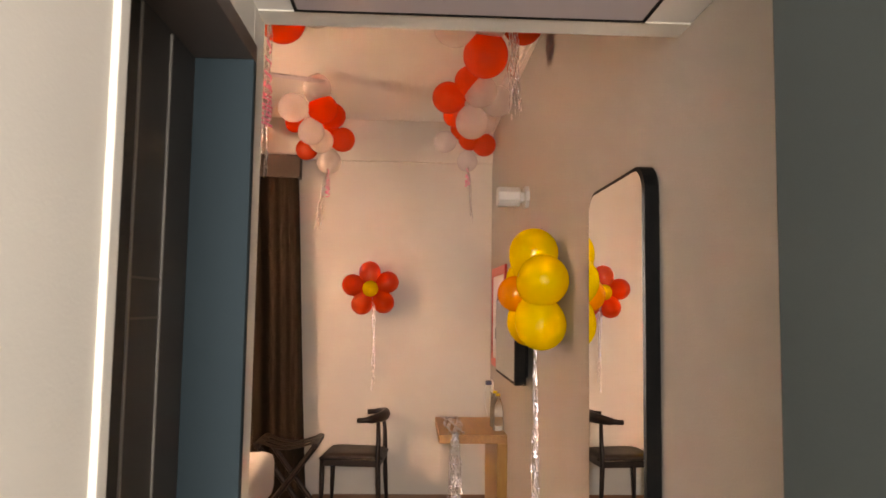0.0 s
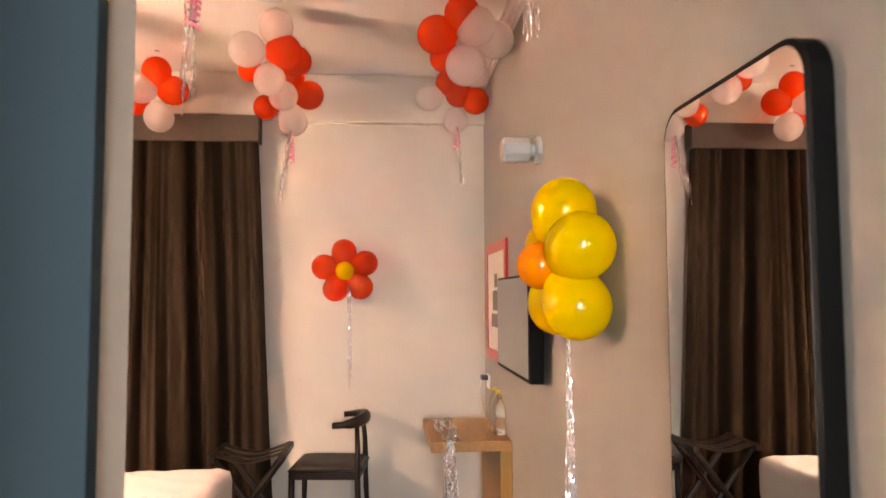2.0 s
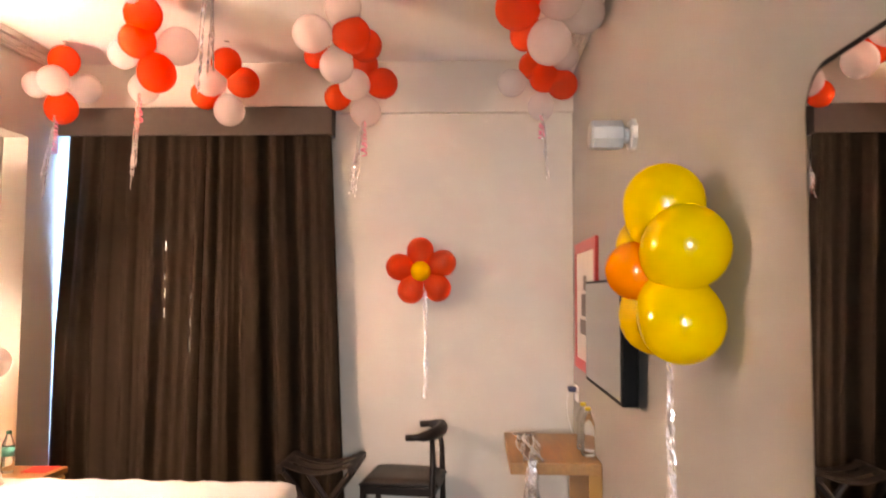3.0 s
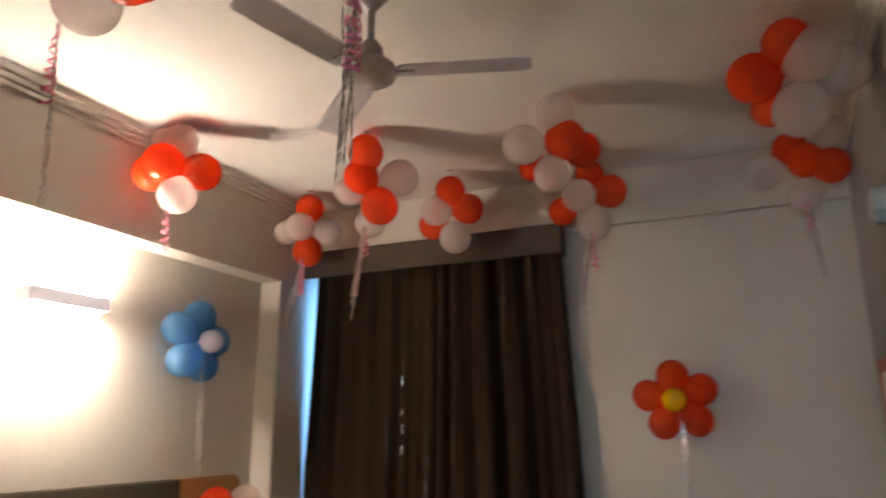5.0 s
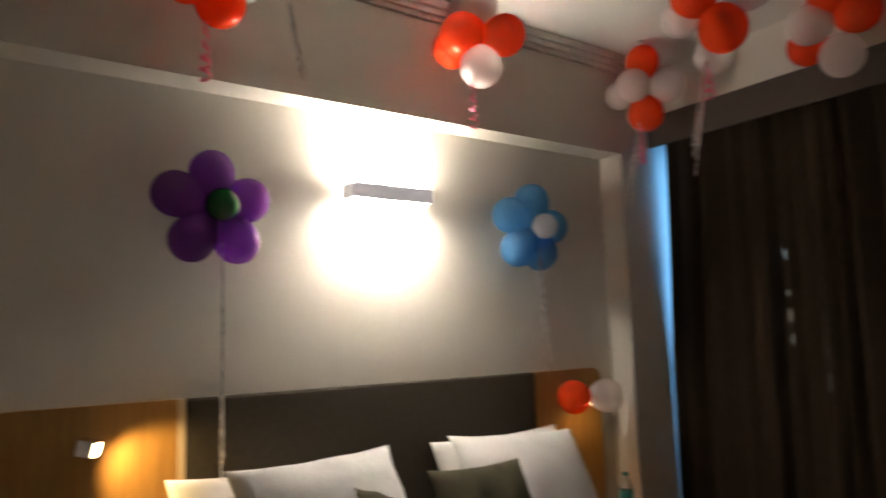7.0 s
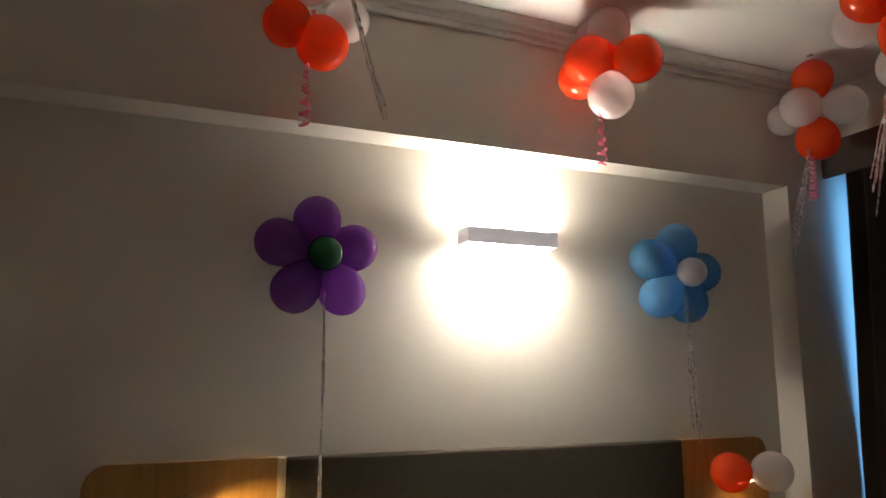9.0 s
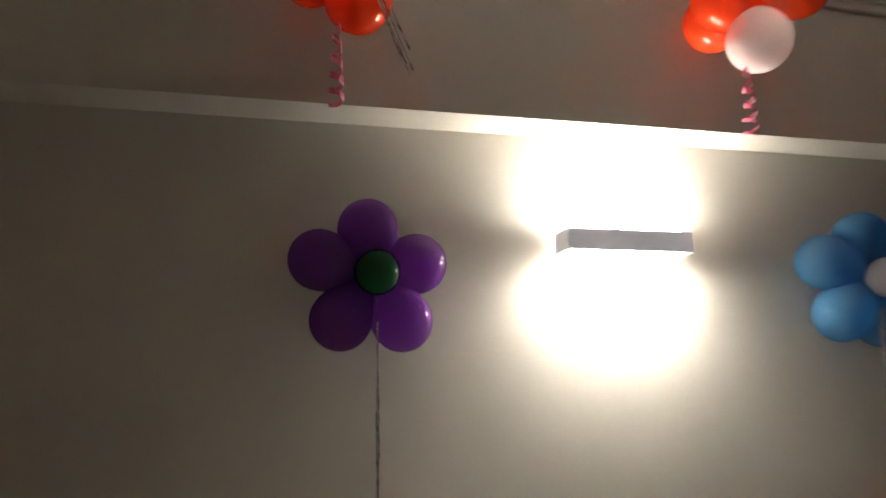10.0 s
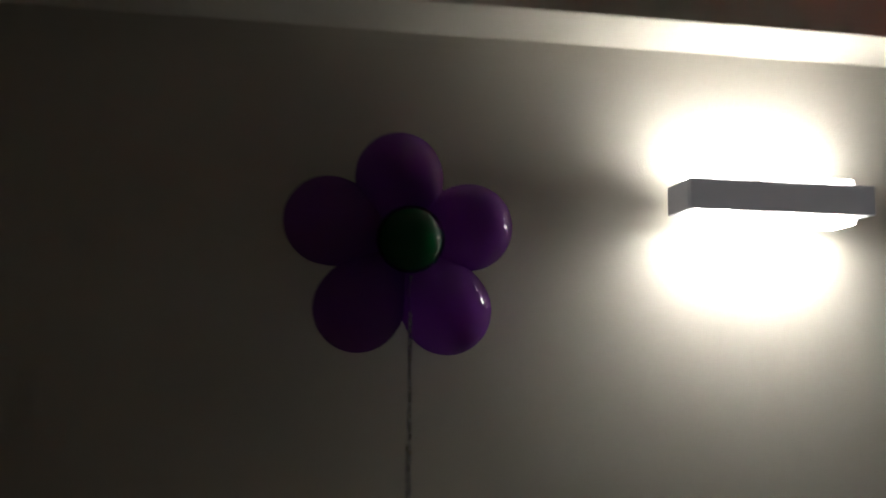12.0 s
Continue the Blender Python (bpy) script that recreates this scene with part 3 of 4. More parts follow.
# ---- ceiling fan ----
def fan():
    x, y, zc = -0.785, 3.40, 2.63
    root = tagged(empty("ceiling_fan", (x, y, 2.96)), "grey three bladed ceiling fan at rest", "fan")
    at = lambda z: Matrix.Translation((x, y, z))
    wpart("canopy", lathe([(0.03, 2.958), (0.072, 2.952), (0.066, 2.925), (0.035, 2.885), (0.016, 2.86)], 20, Matrix.Translation((x, y, 0))), FANPAINT, root, "", True)
    wpart("rod", lathe([(0.012, zc + 0.05), (0.012, 2.90)], 12, Matrix.Translation((x, y, 0))), FANPAINT, root, "", True)
    wpart("lower_cup", lathe([(0.016, 0.12), (0.04, 0.09), (0.045, 0.055), (0.02, 0.05)], 18, at(zc)), FANPAINT, root, "", True)
    wpart("motor", lathe([(0.02, -0.042), (0.055, -0.038), (0.082, -0.022), (0.088, 0.0), (0.086, 0.018), (0.07, 0.032), (0.035, 0.05)], 28, at(zc)), FANPAINT, root, "", True)
    for k in range(3):
        a = math.radians(18) + k * 2 * math.pi / 3
        rot = at(zc) @ Matrix.Rotation(a, 4, "Z") @ Matrix.Rotation(radians(9), 4, "X")
        bm = bmesh.new()
        outline = [(0.088, -0.030), (0.115, -0.052), (0.51, -0.056), (0.528, -0.045), (0.532, 0.03), (0.515, 0.05), (0.115, 0.05), (0.088, 0.030)]
        up = [bm.verts.new((u, v, 0.004)) for u, v in outline]
        dn = [bm.verts.new((u, v, -0.002)) for u, v in outline]
        bm.faces.new(up)
        bm.faces.new(dn[::-1])
        for i in range(len(up)):
            j = (i + 1) % len(up)
            bm.faces.new((up[j], up[i], dn[i], dn[j]))
        bm.transform(rot)
        blade = wpart("blade", bm, FANPAINT, root, "flat grey painted blade")
        wpart("bracket", box((0.055, -0.018, -0.010), (0.15, 0.018, -0.0025), 0.002, rot), FANPAINT, blade)


fan()


# ---- wall lamp over the bed ----
def wall_lamp():
    root = tagged(empty("wall_lamp", (-2.6, 3.72, 2.053)), "grey box wall lamp lit upwards and downwards", "lamp")
    y0, y1, z0, z1 = 3.516, 3.917, 2.023, 2.085
    bm = bmesh.new()
    add_box(bm, (-2.468, y0, z0), (-2.455, y1, z1), 0.002)
    add_box(bm, (-2.560, y0, z0), (-2.4685, y0 + 0.013, z1), 0.002)
    add_box(bm, (-2.560, y1 - 0.013, z0), (-2.4685, y1, z1), 0.002)
    wpart("housing", bm, LAMPGREYLIT, root)
    wpart("reflector", box((-2.556, y0 + 0.014, z0 + 0.004), (-2.469, y1 - 0.014, z1 - 0.004)), WHITEPL, root, "white reflector plate")
    wpart("wall_plate", box((-2.599, 3.60, 2.032), (-2.5565, 3.834, 2.076), 0.002), LAMPGREYLIT, root, "narrow plate holding the box off the wall")
    for ya, yb in ((3.542, 3.662), (3.702, 3.888)):
        low = wpart("diffuser", box((-2.550, ya, z0 - 0.016), (-2.474, yb, z0 + 0.0035), 0.004), SIDEGLOW, root, "softly glowing white diffuser")
        wpart("lens", box((-2.546, ya + 0.004, z0 - 0.018), (-2.478, yb - 0.004, z0 - 0.0163)), WHITEGLOW, low, "bright white lens")
        top = wpart("diffuser", box((-2.550, ya, z1 - 0.0035), (-2.474, yb, z1 + 0.014), 0.004), SIDEGLOW, root, "softly glowing white diffuser")
        wpart("lens", box((-2.546, ya + 0.004, z1 + 0.0143), (-2.478, yb - 0.004, z1 + 0.016)), WHITEGLOW, top, "bright white lens")


wall_lamp()


# ---- headboard, reading lamps, bed ----
def rounded_panel(y0, y1, z0, z1, x0, x1, r, left):
    """Upright board with one rounded top corner."""
    pts = [(y0, z0), (y1, z0)]
    arc = [(math.cos(a), math.sin(a)) for a in [math.pi / 2 * i / 8 for i in range(9)]]
    if left:
        pts += [(y1, z1)] + [(y0 + r - r * math.sin(math.pi / 2 * i / 8), z1 - r + r * math.cos(math.pi / 2 * i / 8)) for i in range(9)]
    else:
        pts += [(y1 - r + r * c, z1 - r + r * s) for c, s in arc] + [(y0, z1)]
    bm = bmesh.new()
    f = [bm.verts.new((x1, y, z)) for y, z in pts]
    b = [bm.verts.new((x0, y, z)) for y, z in pts]
    bm.faces.new(f)
    bm.faces.new(b[::-1])
    for i in range(len(f)):
        j = (i + 1) % len(f)
        bm.faces.new((f[j], f[i], b[i], b[j]))
    return bm


hb = tagged(empty("headboard", (-2.6, 3.74, 0.0)), "grey upholstered headboard between oak veneer side panels", "headboard")
wpart("upholstery", box((-2.598, 2.878, 0.3), (-2.545, 4.564, 1.243), 0.012), GREYFAB, hb, "dark grey upholstered middle panel", True)
wpart("side_panel", rounded_panel(2.25, 2.848, 0.3, 1.243, -2.598, -2.56, 0.075, True), OAKV, hb, "oak veneer panel with rounded corner")
wpart("side_panel", rounded_panel(4.567, 5.05, 0.3, 1.243, -2.598, -2.56, 0.06, False), OAKV, hb, "oak veneer panel with rounded corner")
wpart("trim_strip", box((-2.598, 2.850, 0.3), (-2.55, 2.876, 1.243), 0.003), PALEWOOD, hb, "pale wooden trim strip")


def reading_lamp(y, z, toward):
    root = tagged(empty("reading_lamp", (-2.56, y, z)), "small chrome reading lamp switched on at the headboard", "lamp", "reading lamps on the headboard")
    m = Matrix.Translation((-2.559, y, z)) @ Matrix.Rotation(radians(90), 4, "Y")
    wpart("rose", lathe([(0.026, 0.0), (0.026, 0.012), (0.012, 0.018)], 20, m), CHROME, root, "", True)
    wpart("arm", tube([(-2.545, y, z), (-2.52, y, z + 0.005), (-2.50, y, z)], 0.007), CHROME, root, "", True)
    d = Vector(toward).normalized()
    hm = Matrix.Translation((-2.488, y, z)) @ d.to_track_quat("Z", "Y").to_matrix().to_4x4()
    h = wpart("head", box((-0.034, -0.027, -0.030), (0.034, 0.027, 0.026), 0.006, hm), CHROME, root, "squarish satin metal lamp head", True)
    wpart("lens", box((-0.027, -0.021, 0.0262), (0.027, 0.021, 0.029), 0.001, hm), WARMGLOW, h, "glowing lens")


reading_lamp(2.55, 1.115, (0.50, 0.80, -0.22))
reading_lamp(4.84, 1.09, (0.3, 0.1, -1.0))


def pillow(name, centre, sx, sy, thick, m, mat, label, category, group, seed):
    """A stuffed cushion: full in the middle, pinched at its corners, with creases."""
    noise.seed_set(seed)
    n = 22
    bm = bmesh.new()
    top, bot = [], []
    for j in range(n + 1):
        rt, rb = [], []
        for i in range(n + 1):
            u, v = 2 * i / n - 1, 2 * j / n - 1
            pin = 1 - 0.07 * (1 - v * v) * abs(u) ** 2.5
            pin2 = 1 - 0.07 * (1 - u * u) * abs(v) ** 2.5
            x, y = u * sx / 2 * pin, v * sy / 2 * pin2
            h = thick / 2 * ((1 - u * u) * (1 - v * v)) ** 0.42
            w = noise.noise(Vector((u * 2.1 + seed, v * 2.1, 0))) * 0.014 + noise.noise(Vector((u * 5 + seed, v * 5, 3))) * 0.006
            k = min(1, h / (thick * 0.2))
            rt.append(bm.verts.new((x, y, h + w * k)))
            rb.append(rt[-1] if i in (0, n) or j in (0, n) else bm.verts.new((x, y, -h + w * k * 0.5)))
        top.append(rt)
        bot.append(rb)
    for j in range(n):
        for i in range(n):
            bm.faces.new((top[j][i], top[j][i + 1], top[j + 1][i + 1], top[j + 1][i]))
            bm.faces.new((bot[j + 1][i], bot[j + 1][i + 1], bot[j][i + 1], bot[j][i]))
    bm.transform(m)
    return tagged(mesh_object(name, bm, mat, None, "", True, centre), label, category, group)


def lean(yaw, back, roll=0):
    """Upright cushion leaning on the headboard: long side along y."""
    return Matrix.Rotation(radians(yaw), 4, "Z") @ Matrix.Rotation(radians(90 - back), 4, "Y") @ Matrix.Rotation(radians(roll), 4, "Z")


def bed():
    root = tagged(empty("bed", (-1.6, 3.76, 0.0)), "double bed made up with white linen", "bed")
    wpart("base", box((-2.53, 2.90, 0.08), (-0.70, 4.62, 0.32), 0.012), GREYFAB, root, "dark upholstered bed base")
    for x in (-2.4, -0.82):
        for y in (3.0, 4.52):
            wpart("leg", lathe([(0.022, 0.0), (0.028, 0.079)], 12, Matrix.Translation((x, y, 0))), DARKWOOD, root)
    bm = box((-2.53, 2.86, 0.321), (-0.66, 4.66, 0.585), 0.055)
    bmesh.ops.subdivide_edges(bm, edges=[e for e in bm.edges if e.calc_length() > 0.2], cuts=70, use_grid_fill=True)
    for v in bm.verts:
        if v.co.z > 0.4:
            d = v.co.x * 0.8 + v.co.y * 1.0
            e = v.co.y * 0.8 - v.co.x * 1.0
            ridge = 1 - abs(noise.noise(Vector((d * 5.5, e * 1.1, 3))))
            v.co.z += 0.006 * noise.noise(Vector((v.co.x * 3, v.co.y * 3, 1))) + 0.011 * ridge ** 5 - 0.006
    wpart("mattress_cover", bm, LINEN, root, "white sheet over the mattress, slightly creased", True)


bed()
PILLOW = ("white pillow leaning against the headboard", "pillow", "pillows on the bed")
pillow("pillow", (-2.41, 3.11, 0.755), 0.46, 0.66, 0.19, lean(2, 18, -2), LINEN, *PILLOW, 2)
pillow("pillow", (-2.39, 4.235, 0.775), 0.46, 0.72, 0.19, lean(-2, 18, 1), LINEN, *PILLOW, 5)
pillow("pillow", (-2.205, 3.275, 0.815), 0.48, 0.66, 0.22, lean(3, 32, 1), LINEN, "white pillow propped in front of another pillow", "pillow", "pillows on the bed", 8)
pillow("pillow", (-2.195, 4.19, 0.80), 0.50, 0.66, 0.22, lean(-3, 32, -3), LINEN, "white pillow propped in front of another pillow", "pillow", "pillows on the bed", 9)
CUSHION = ("dark olive square cushion against the pillows", "cushion", "olive cushions on the bed")
pillow("cushion", (-2.02, 3.83, 0.77), 0.41, 0.42, 0.15, lean(-4, 30, 0), OLIVE, *CUSHION, 11)
pillow("cushion", (-2.01, 3.46, 0.735), 0.36, 0.40, 0.15, lean(6, 36, -22), OLIVE, *CUSHION, 13)


# ---- nightstand ----
def nightstand():
    root = tagged(empty("nightstand", (-2.3, 4.86, 0.0)), "small oak nightstand beside the bed", "nightstand")
    wpart("top", box((-2.555, 4.68, 0.50), (-2.06, 5.06, 0.53), 0.004), OAK, root)
    wpart("body", box((-2.55, 4.70, 0.06), (-2.08, 5.045, 0.499), 0.003), OAKV, root)
    d = wpart("drawer", box((-2.079, 4.71, 0.28), (-2.062, 5.035, 0.49), 0.003), OAKV, root)
    wpart("handle", box((-2.0615, 4.84, 0.38), (-2.05, 4.91, 0.392), 0.003), CHROME, d, "chrome pull")
    wpart("plinth", box((-2.52, 4.72, 0.0), (-2.12, 5.03, 0.059)), DARKWOOD, root)


nightstand()


def bottle(x, y, z, h, r, cap, label_mat, label):
    root = tagged(empty("bottle", (x, y, z)), label, "bottle")
    at = Matrix.Translation((x, y, z))
    wpart("body", lathe([(r * 0.9, 0.001), (r, 0.01), (r, h * 0.28), (r * 0.93, h * 0.32), (r, h * 0.38), (r, h * 0.66), (r * 0.5, h * 0.85), (r * 0.38, h * 0.90), (r * 0.38, h * 0.93)], 18, at), PET, root, "clear plastic body", True)
    wpart("cap", lathe([(r * 0.45, h * 0.931), (r * 0.46, h * 0.99), (r * 0.40, h)], 16, at), cap, root, "screw cap", True)
    if label_mat:
        wpart("paper_label", lathe([(r * 1.015, h * 0.40), (r * 1.015, h * 0.62)], 18, at), label_mat, root, "paper band", True)


bottle(-2.30, 4.90, 0.531, 0.22, 0.032, TEALLAB, TEALLAB, "clear water bottle with teal band on the nightstand")
bottle(0.757, 4.76, 0.701, 0.24, 0.034, YELCAP, None, "clear water bottle with yellow cap on the table")
bottle(0.755, 4.90, 0.701, 0.24, 0.034, YELCAP, None, "clear water bottle with yellow cap on the table")
tagged(mesh_object("card", box((-2.23, 4.90, 0.531), (-2.09, 5.04, 0.535), 0.001), REDCARD), "red folded card lying on the nightstand", "card")


# ---- mirror ----
def rounded_rect(x, y0, y1, z0, z1, r, depth, n=8):
    pts = []
    for cy, cz, a0 in ((y1 - r, z1 - r, 0), (y0 + r, z1 - r, 90), (y0 + r, z0 + r, 180), (y1 - r, z0 + r, 270)):
        for i in range(n + 1):
            a = math.radians(a0 + 90 * i / n)
            pts.append((cy + r * math.cos(a), cz + r * math.sin(a)))
    bm = bmesh.new()
    f = [bm.verts.new((x, y, z)) for y, z in pts]
    b = [bm.verts.new((x + depth, y, z)) for y, z in pts]
    bm.faces.new(f[::-1])
    bm.faces.new(b)
    for i in range(len(f)):
        j = (i + 1) % len(f)
        bm.faces.new((f[i], f[j], b[j], b[i]))
    return bm


mir = tagged(empty("wall_mirror", (0.8, 2.15, 0.3)), "tall wall mirror with rounded corners and black frame", "mirror")
wpart("frame", rounded_rect(0.762, 1.80, 2.368, 0.30, 1.886, 0.075, 0.0375), BLACKPL, mir, "thin black frame")
wpart("mirror_glass", rounded_rect(0.7585, 1.812, 2.356, 0.312, 1.874, 0.065, 0.003), MIRROR, mir, "clear silvered glass")


# ---- television, picture, fittings on the right wall ----
tv = tagged(empty("television", (0.76, 4.09, 1.32)), "black flat television switched off on a wall bracket", "television")
wpart("shell", box((0.708, 3.67, 1.11), (0.768, 4.48, 1.56), 0.006), BLACKPL, tv)
wpart("screen", box((0.7055, 3.685, 1.128), (0.7078, 4.465, 1.549), 0.0), SCREEN, tv, "dark glossy screen")
wpart("bracket", box((0.7685, 3.80, 1.14), (0.798, 4.38, 1.50), 0.004), BLACKPL, tv, "black wall bracket")
wpart("sticker", box((0.725, 3.668, 1.37), (0.755, 3.669, 1.415)), WHITEPL, tv, "small white maker's sticker")

pic = tagged(empty("picture", (0.79, 5.03, 1.42)), "framed print in a red frame on the wall", "picture")
bm = bmesh.new()
for lo, hi in (((0.782, 4.66, 1.08), (0.799, 4.72, 1.79)), ((0.782, 5.34, 1.08), (0.799, 5.40, 1.79)), ((0.782, 4.72, 1.73), (0.799, 5.34, 1.79)), ((0.782, 4.72, 1.08), (0.799, 5.34, 1.14))):
    add_box(bm, lo, hi, 0.003)
wpart("frame", bm, REDFRAME, pic, "red lacquered frame")
wpart("print", box((0.787, 4.721, 1.141), (0.793, 5.339, 1.729)), PAPER, pic, "pale paper print")
wpart("drawing", add_box(add_box(box((0.7855, 4.85, 1.28), (0.7868, 5.20, 1.36)), (0.7855, 4.90, 1.38), (0.7868, 5.15, 1.50)), (0.7855, 4.98, 1.52), (0.7868, 5.08, 1.60)), INK, pic, "faint grey drawing")

em = tagged(empty("wall_speaker", (0.79, 3.84, 2.12)), "off-white eight sided fitting projecting from the wall", "fitting")
toward = Matrix.Translation((0.799, 3.84, 2.105)) @ Matrix.Rotation(radians(-90), 4, "Y")
wpart("base_plate", lathe([(0.062, 0.0), (0.062, 0.018), (0.052, 0.026)], 8, toward @ Matrix.Rotation(radians(22.5), 4, "Z")), GREYISHPL, em)
wpart("neck", lathe([(0.03, 0.0265), (0.03, 0.045)], 16, toward), GREYISHPL, em)
wpart("body", lathe([(0.045, 0.0455), (0.056, 0.052), (0.056, 0.16), (0.048, 0.17)], 8, toward @ Matrix.Rotation(radians(22.5), 4, "Z")), GREYISHPL, em)

so = tagged(empty("wall_socket", (0.79, 5.42, 0.93)), "white wall socket with a dark plug and hanging cable", "socket")
wpart("plate", box((0.789, 5.36, 0.87), (0.799, 5.48, 0.96), 0.003), WHITEPL, so)
wpart("plug", box((0.745, 5.39, 0.925), (0.7885, 5.45, 0.955), 0.005), NAVY, so, "dark blue plug")
wpart("cable", tube([(0.75, 5.42, 0.93), (0.735, 5.44, 0.86), (0.745, 5.47, 0.78), (0.775, 5.46, 0.66), (0.76, 5.42, 0.58), (0.78, 5.40, 0.52)], 0.003, 6), WHITEPL, so, "thin pale cable")


# ---- table with foil fringe ----
def table():
    root = tagged(empty("table", (0.58, 4.95, 0.0)), "oak console table fixed against the wall", "table")
    wpart("tabletop", box((0.365, 4.59, 0.645), (0.797, 5.32, 0.70), 0.003), OAK, root)
    wpart("back_panel", box((0.735, 4.592, 0.0), (0.7985, 5.318, 0.6445), 0.003), OAKV, root, "oak panel standing along the wall")


table()


def fringe():
    """Foil strips lying over the table top and hanging down its end."""
    root = tagged(empty("foil_fringe", (0.46, 4.6, 0.70)), "bunch of silver foil strips draped over the table", "streamer")
    hanging = wpart("fringe", foil_strands((0.47, 4.572, 0.715), (0.465, 4.560, 0.20), 40, 0.005, 0.05, 91, 0.5), FOIL, root)
    tagged(hanging, "hanging crinkled silver foil strips", kind="stuff")
    rnd = random.Random(17)
    bm = bmesh.new()
    for _ in range(26):
        x = 0.47 + rnd.uniform(-0.055, 0.055)
        prev = None
        for i in range(40):
            f = i / 39
            p = Vector((x + 0.012 * math.sin(f * 8 + x * 90) + rnd.uniform(-0.004, 0.004) + rnd.uniform(-1, 1) * 0.03 * (f > 0.9), 4.575 + f * 0.66 * rnd.uniform(0.985, 1), 0.706 + rnd.uniform(0, 0.012)))
            w = Vector((0.0024, 0, rnd.uniform(-0.003, 0.003)))
            ring = [bm.verts.new(p + w), bm.verts.new(p - w), bm.verts.new(p - w - Vector((0, 0, 0.0008))), bm.verts.new(p + w - Vector((0, 0, 0.0008)))]
            if prev:
                for k in range(4):
                    bm.faces.new((prev[k], prev[(k + 1) % 4], ring[(k + 1) % 4], ring[k]))
            prev = ring
    lying = wpart("fringe", bm, FOIL, root)
    tagged(lying, "crinkled silver foil strips lying on the table", kind="stuff")


fringe()


# ---- chair ----
def chair():
    root = tagged(empty("chair", (-0.215, 5.36, 0.0)), "black wooden elbow chair with dark leather seat", "chair")
    spin = Matrix.Translation((-0.215, 5.355, 0)) @ Matrix.Rotation(radians(-6), 4, "Z") @ Matrix.Diagonal((1, 0.92, 1, 1))

    def put(bm):
        bm.transform(spin)
        return bm
    # local: front is -x
    seat = pillow_seat()
    wpart("seat", put(seat), LEATHER, root, "dark brown leather seat pad", True)
    frame_bm = bmesh.new()
    for lo, hi in (((-0.20, -0.215, 0.375), (0.20, -0.19, 0.42)), ((-0.20, 0.19, 0.375), (0.20, 0.215, 0.42)), ((-0.21, -0.19, 0.375), (-0.185, 0.19, 0.42)), ((0.185, -0.19, 0.375), (0.21, 0.19, 0.42))):
        add_box(frame_bm, lo, hi, 0.004)
    wpart("seat_frame", put(frame_bm), DARKWOOD, root)
    for y in (-0.20, 0.20):
        wpart("leg", put(tube([(-0.205, y * 1.02, 0.0), (-0.20, y, 0.25), (-0.198, y, 0.42)], [0.012, 0.018, 0.019])), DARKWOOD, root, "", True)
        wpart("leg", put(tube([(0.215, y * 1.02, 0.0), (0.20, y, 0.25), (0.195, y, 0.42), (0.195, y * 0.9, 0.56), (0.185, y * 0.72, 0.695)], [0.012, 0.018, 0.019, 0.016, 0.014])), DARKWOOD, root, "tapered back leg rising to the backrest", True)
    pts, rad = [], []
    for i in range(17):
        a = math.radians(-104 + 208 * i / 16)
        pts.append((0.085 + 0.135 * math.cos(a), 0.235 * math.sin(a), 0.700 + 0.012 * math.cos(a)))
        rad.append(0.019 + 0.012 * max(0, math.cos(a)) ** 2)
    back = tube(pts, rad, 10)
    for v in back.verts:
        if v.co.x > 0.12:
            v.co.z = 0.708 + (v.co.z - 0.708) * 1.35
    wpart("backrest", put(back), DARKWOOD, root, "curved black elbow rail", True)


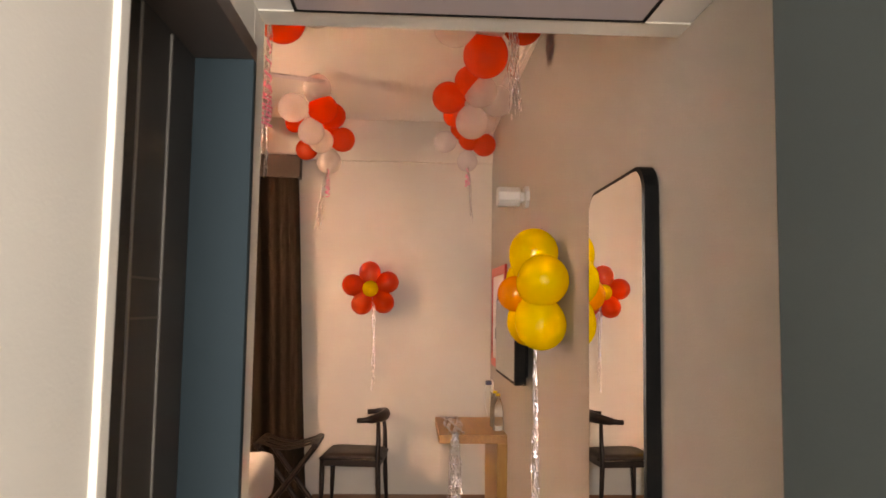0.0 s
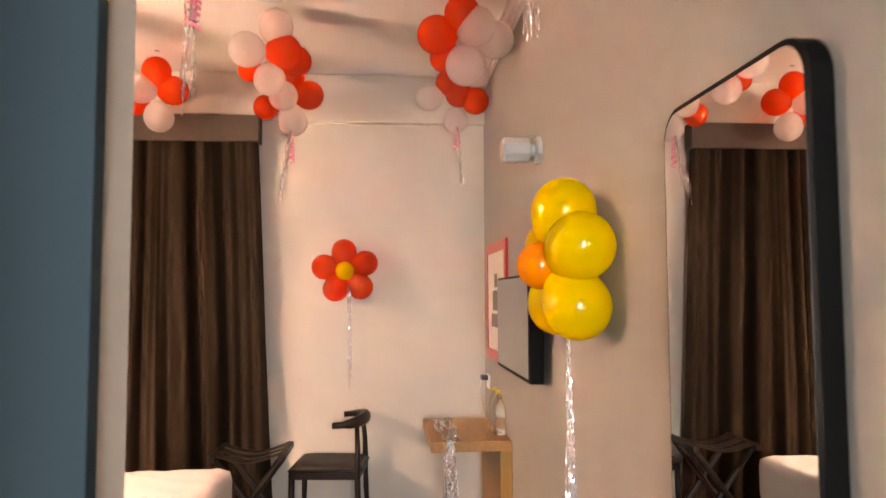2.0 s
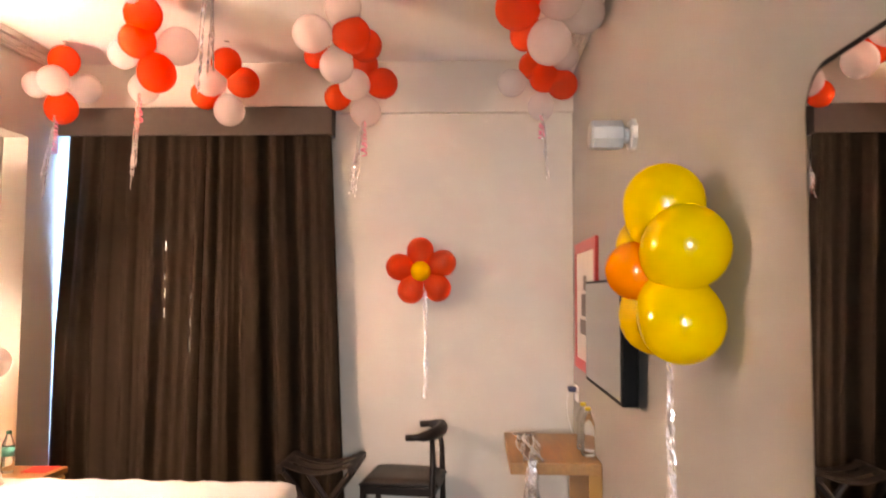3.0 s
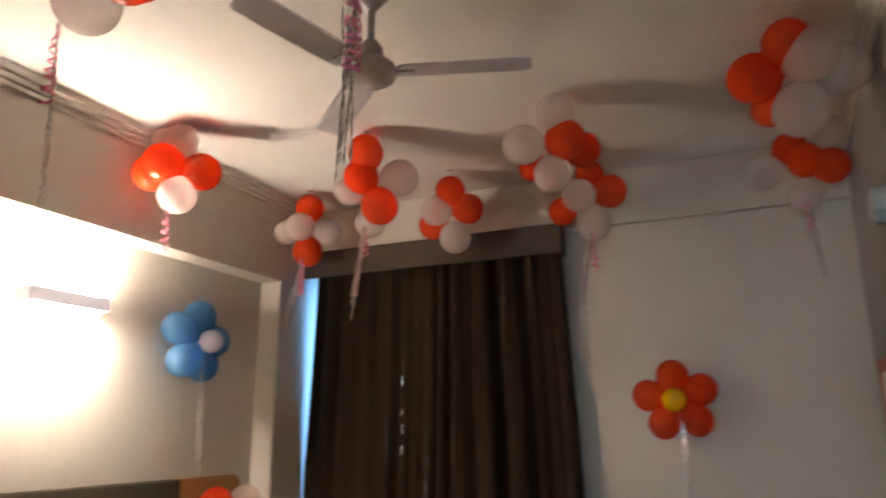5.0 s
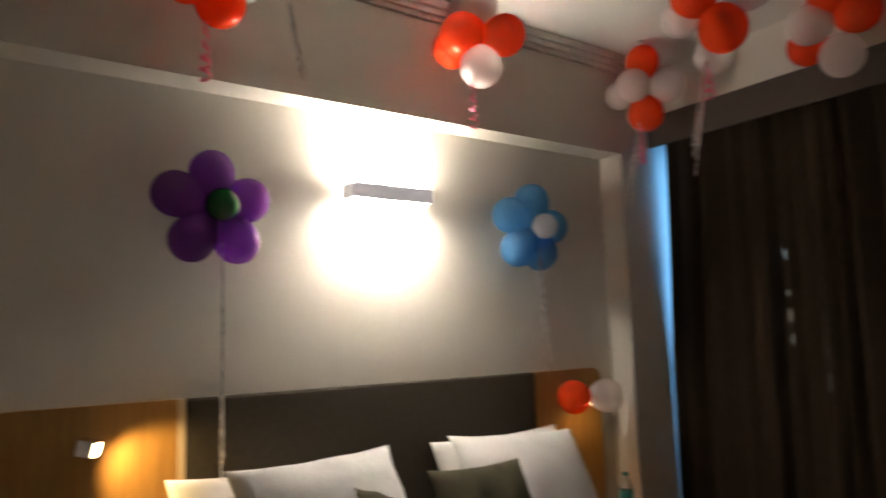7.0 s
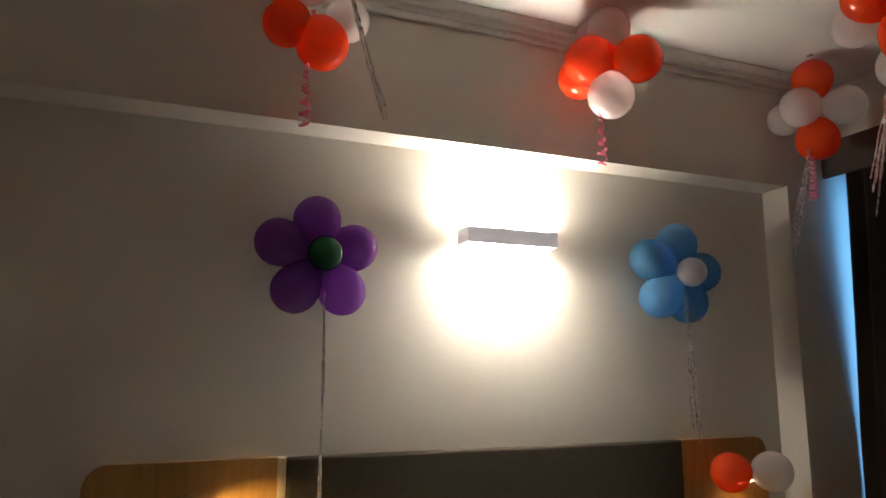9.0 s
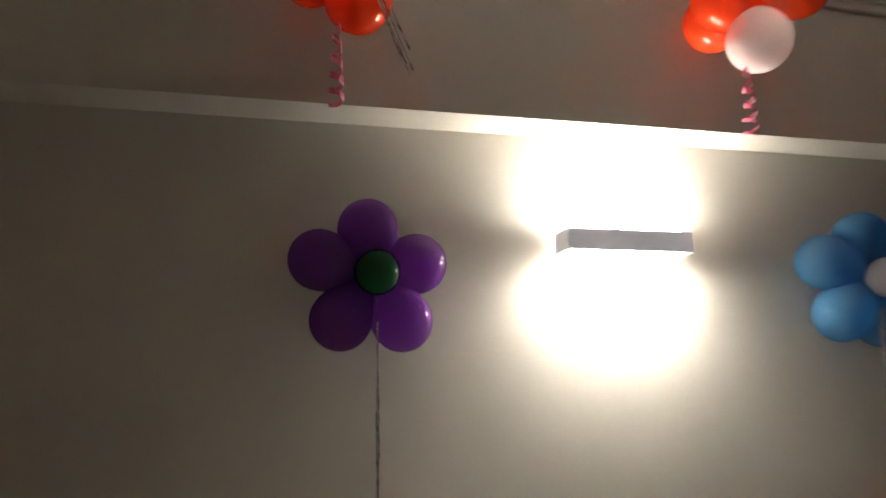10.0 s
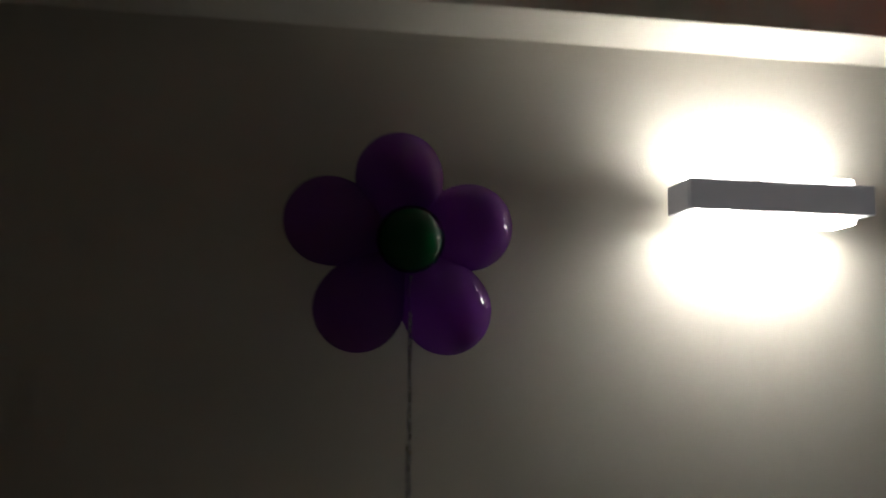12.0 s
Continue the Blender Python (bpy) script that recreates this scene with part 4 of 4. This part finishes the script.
def pillow_seat():
    bm = bmesh.new()
    n = 14
    top, bot = [], []
    for j in range(n + 1):
        rt, rb = [], []
        for i in range(n + 1):
            u, v = 2 * i / n - 1, 2 * j / n - 1
            x, y = u * 0.225, v * (0.225 - 0.012 * (u + 1))
            h = 0.045 * ((1 - u ** 4) * (1 - v ** 4)) ** 0.35 - 0.010 * (1 - u * u) * (1 - v * v)
            rt.append(bm.verts.new((x, y, 0.425 + h)))
            rb.append(rt[-1] if i in (0, n) or j in (0, n) else bm.verts.new((x, y, 0.4215)))
        top.append(rt)
        bot.append(rb)
    for j in range(n):
        for i in range(n):
            bm.faces.new((top[j][i], top[j][i + 1], top[j + 1][i + 1], top[j + 1][i]))
            bm.faces.new((bot[j + 1][i], bot[j + 1][i + 1], bot[j][i + 1], bot[j][i]))
    return bm


chair()


# ---- luggage rack by the curtain ----
def rack():
    root = tagged(empty("luggage_rack", (-0.66, 5.17, 0.0)), "dark folding luggage rack with crossed wooden legs", "rack")
    for y in (5.02, 5.32):
        wpart("leg", tube([(-0.86, y, 0.012), (-0.47, y, 0.53)], 0.019, 8), DARKWOOD, root)
        wpart("leg", tube([(-0.46, y + 0.035, 0.012), (-0.85, y + 0.035, 0.53)], 0.019, 8), DARKWOOD, root)
    for x in (-0.855, -0.465):
        wpart("top_rail", box((x - 0.02, 4.98, 0.53), (x + 0.02, 5.385, 0.565), 0.006), DARKWOOD, root)
    for y in (5.05, 5.18, 5.31):
        bm = bmesh.new()
        prev = None
        for i in range(13):
            f = i / 12
            p = (-0.855 + 0.39 * f, y, 0.567 - 0.05 * math.sin(math.pi * f))
            ring = [bm.verts.new((p[0], y - 0.045, p[2])), bm.verts.new((p[0], y + 0.045, p[2])), bm.verts.new((p[0], y + 0.045, p[2] + 0.003)), bm.verts.new((p[0], y - 0.045, p[2] + 0.003))]
            if prev:
                for k in range(4):
                    bm.faces.new((prev[k], prev[(k + 1) % 4], ring[(k + 1) % 4], ring[k]))
            prev = ring
        wpart("strap", bm, LEATHER, root, "dark webbing strap")


rack()
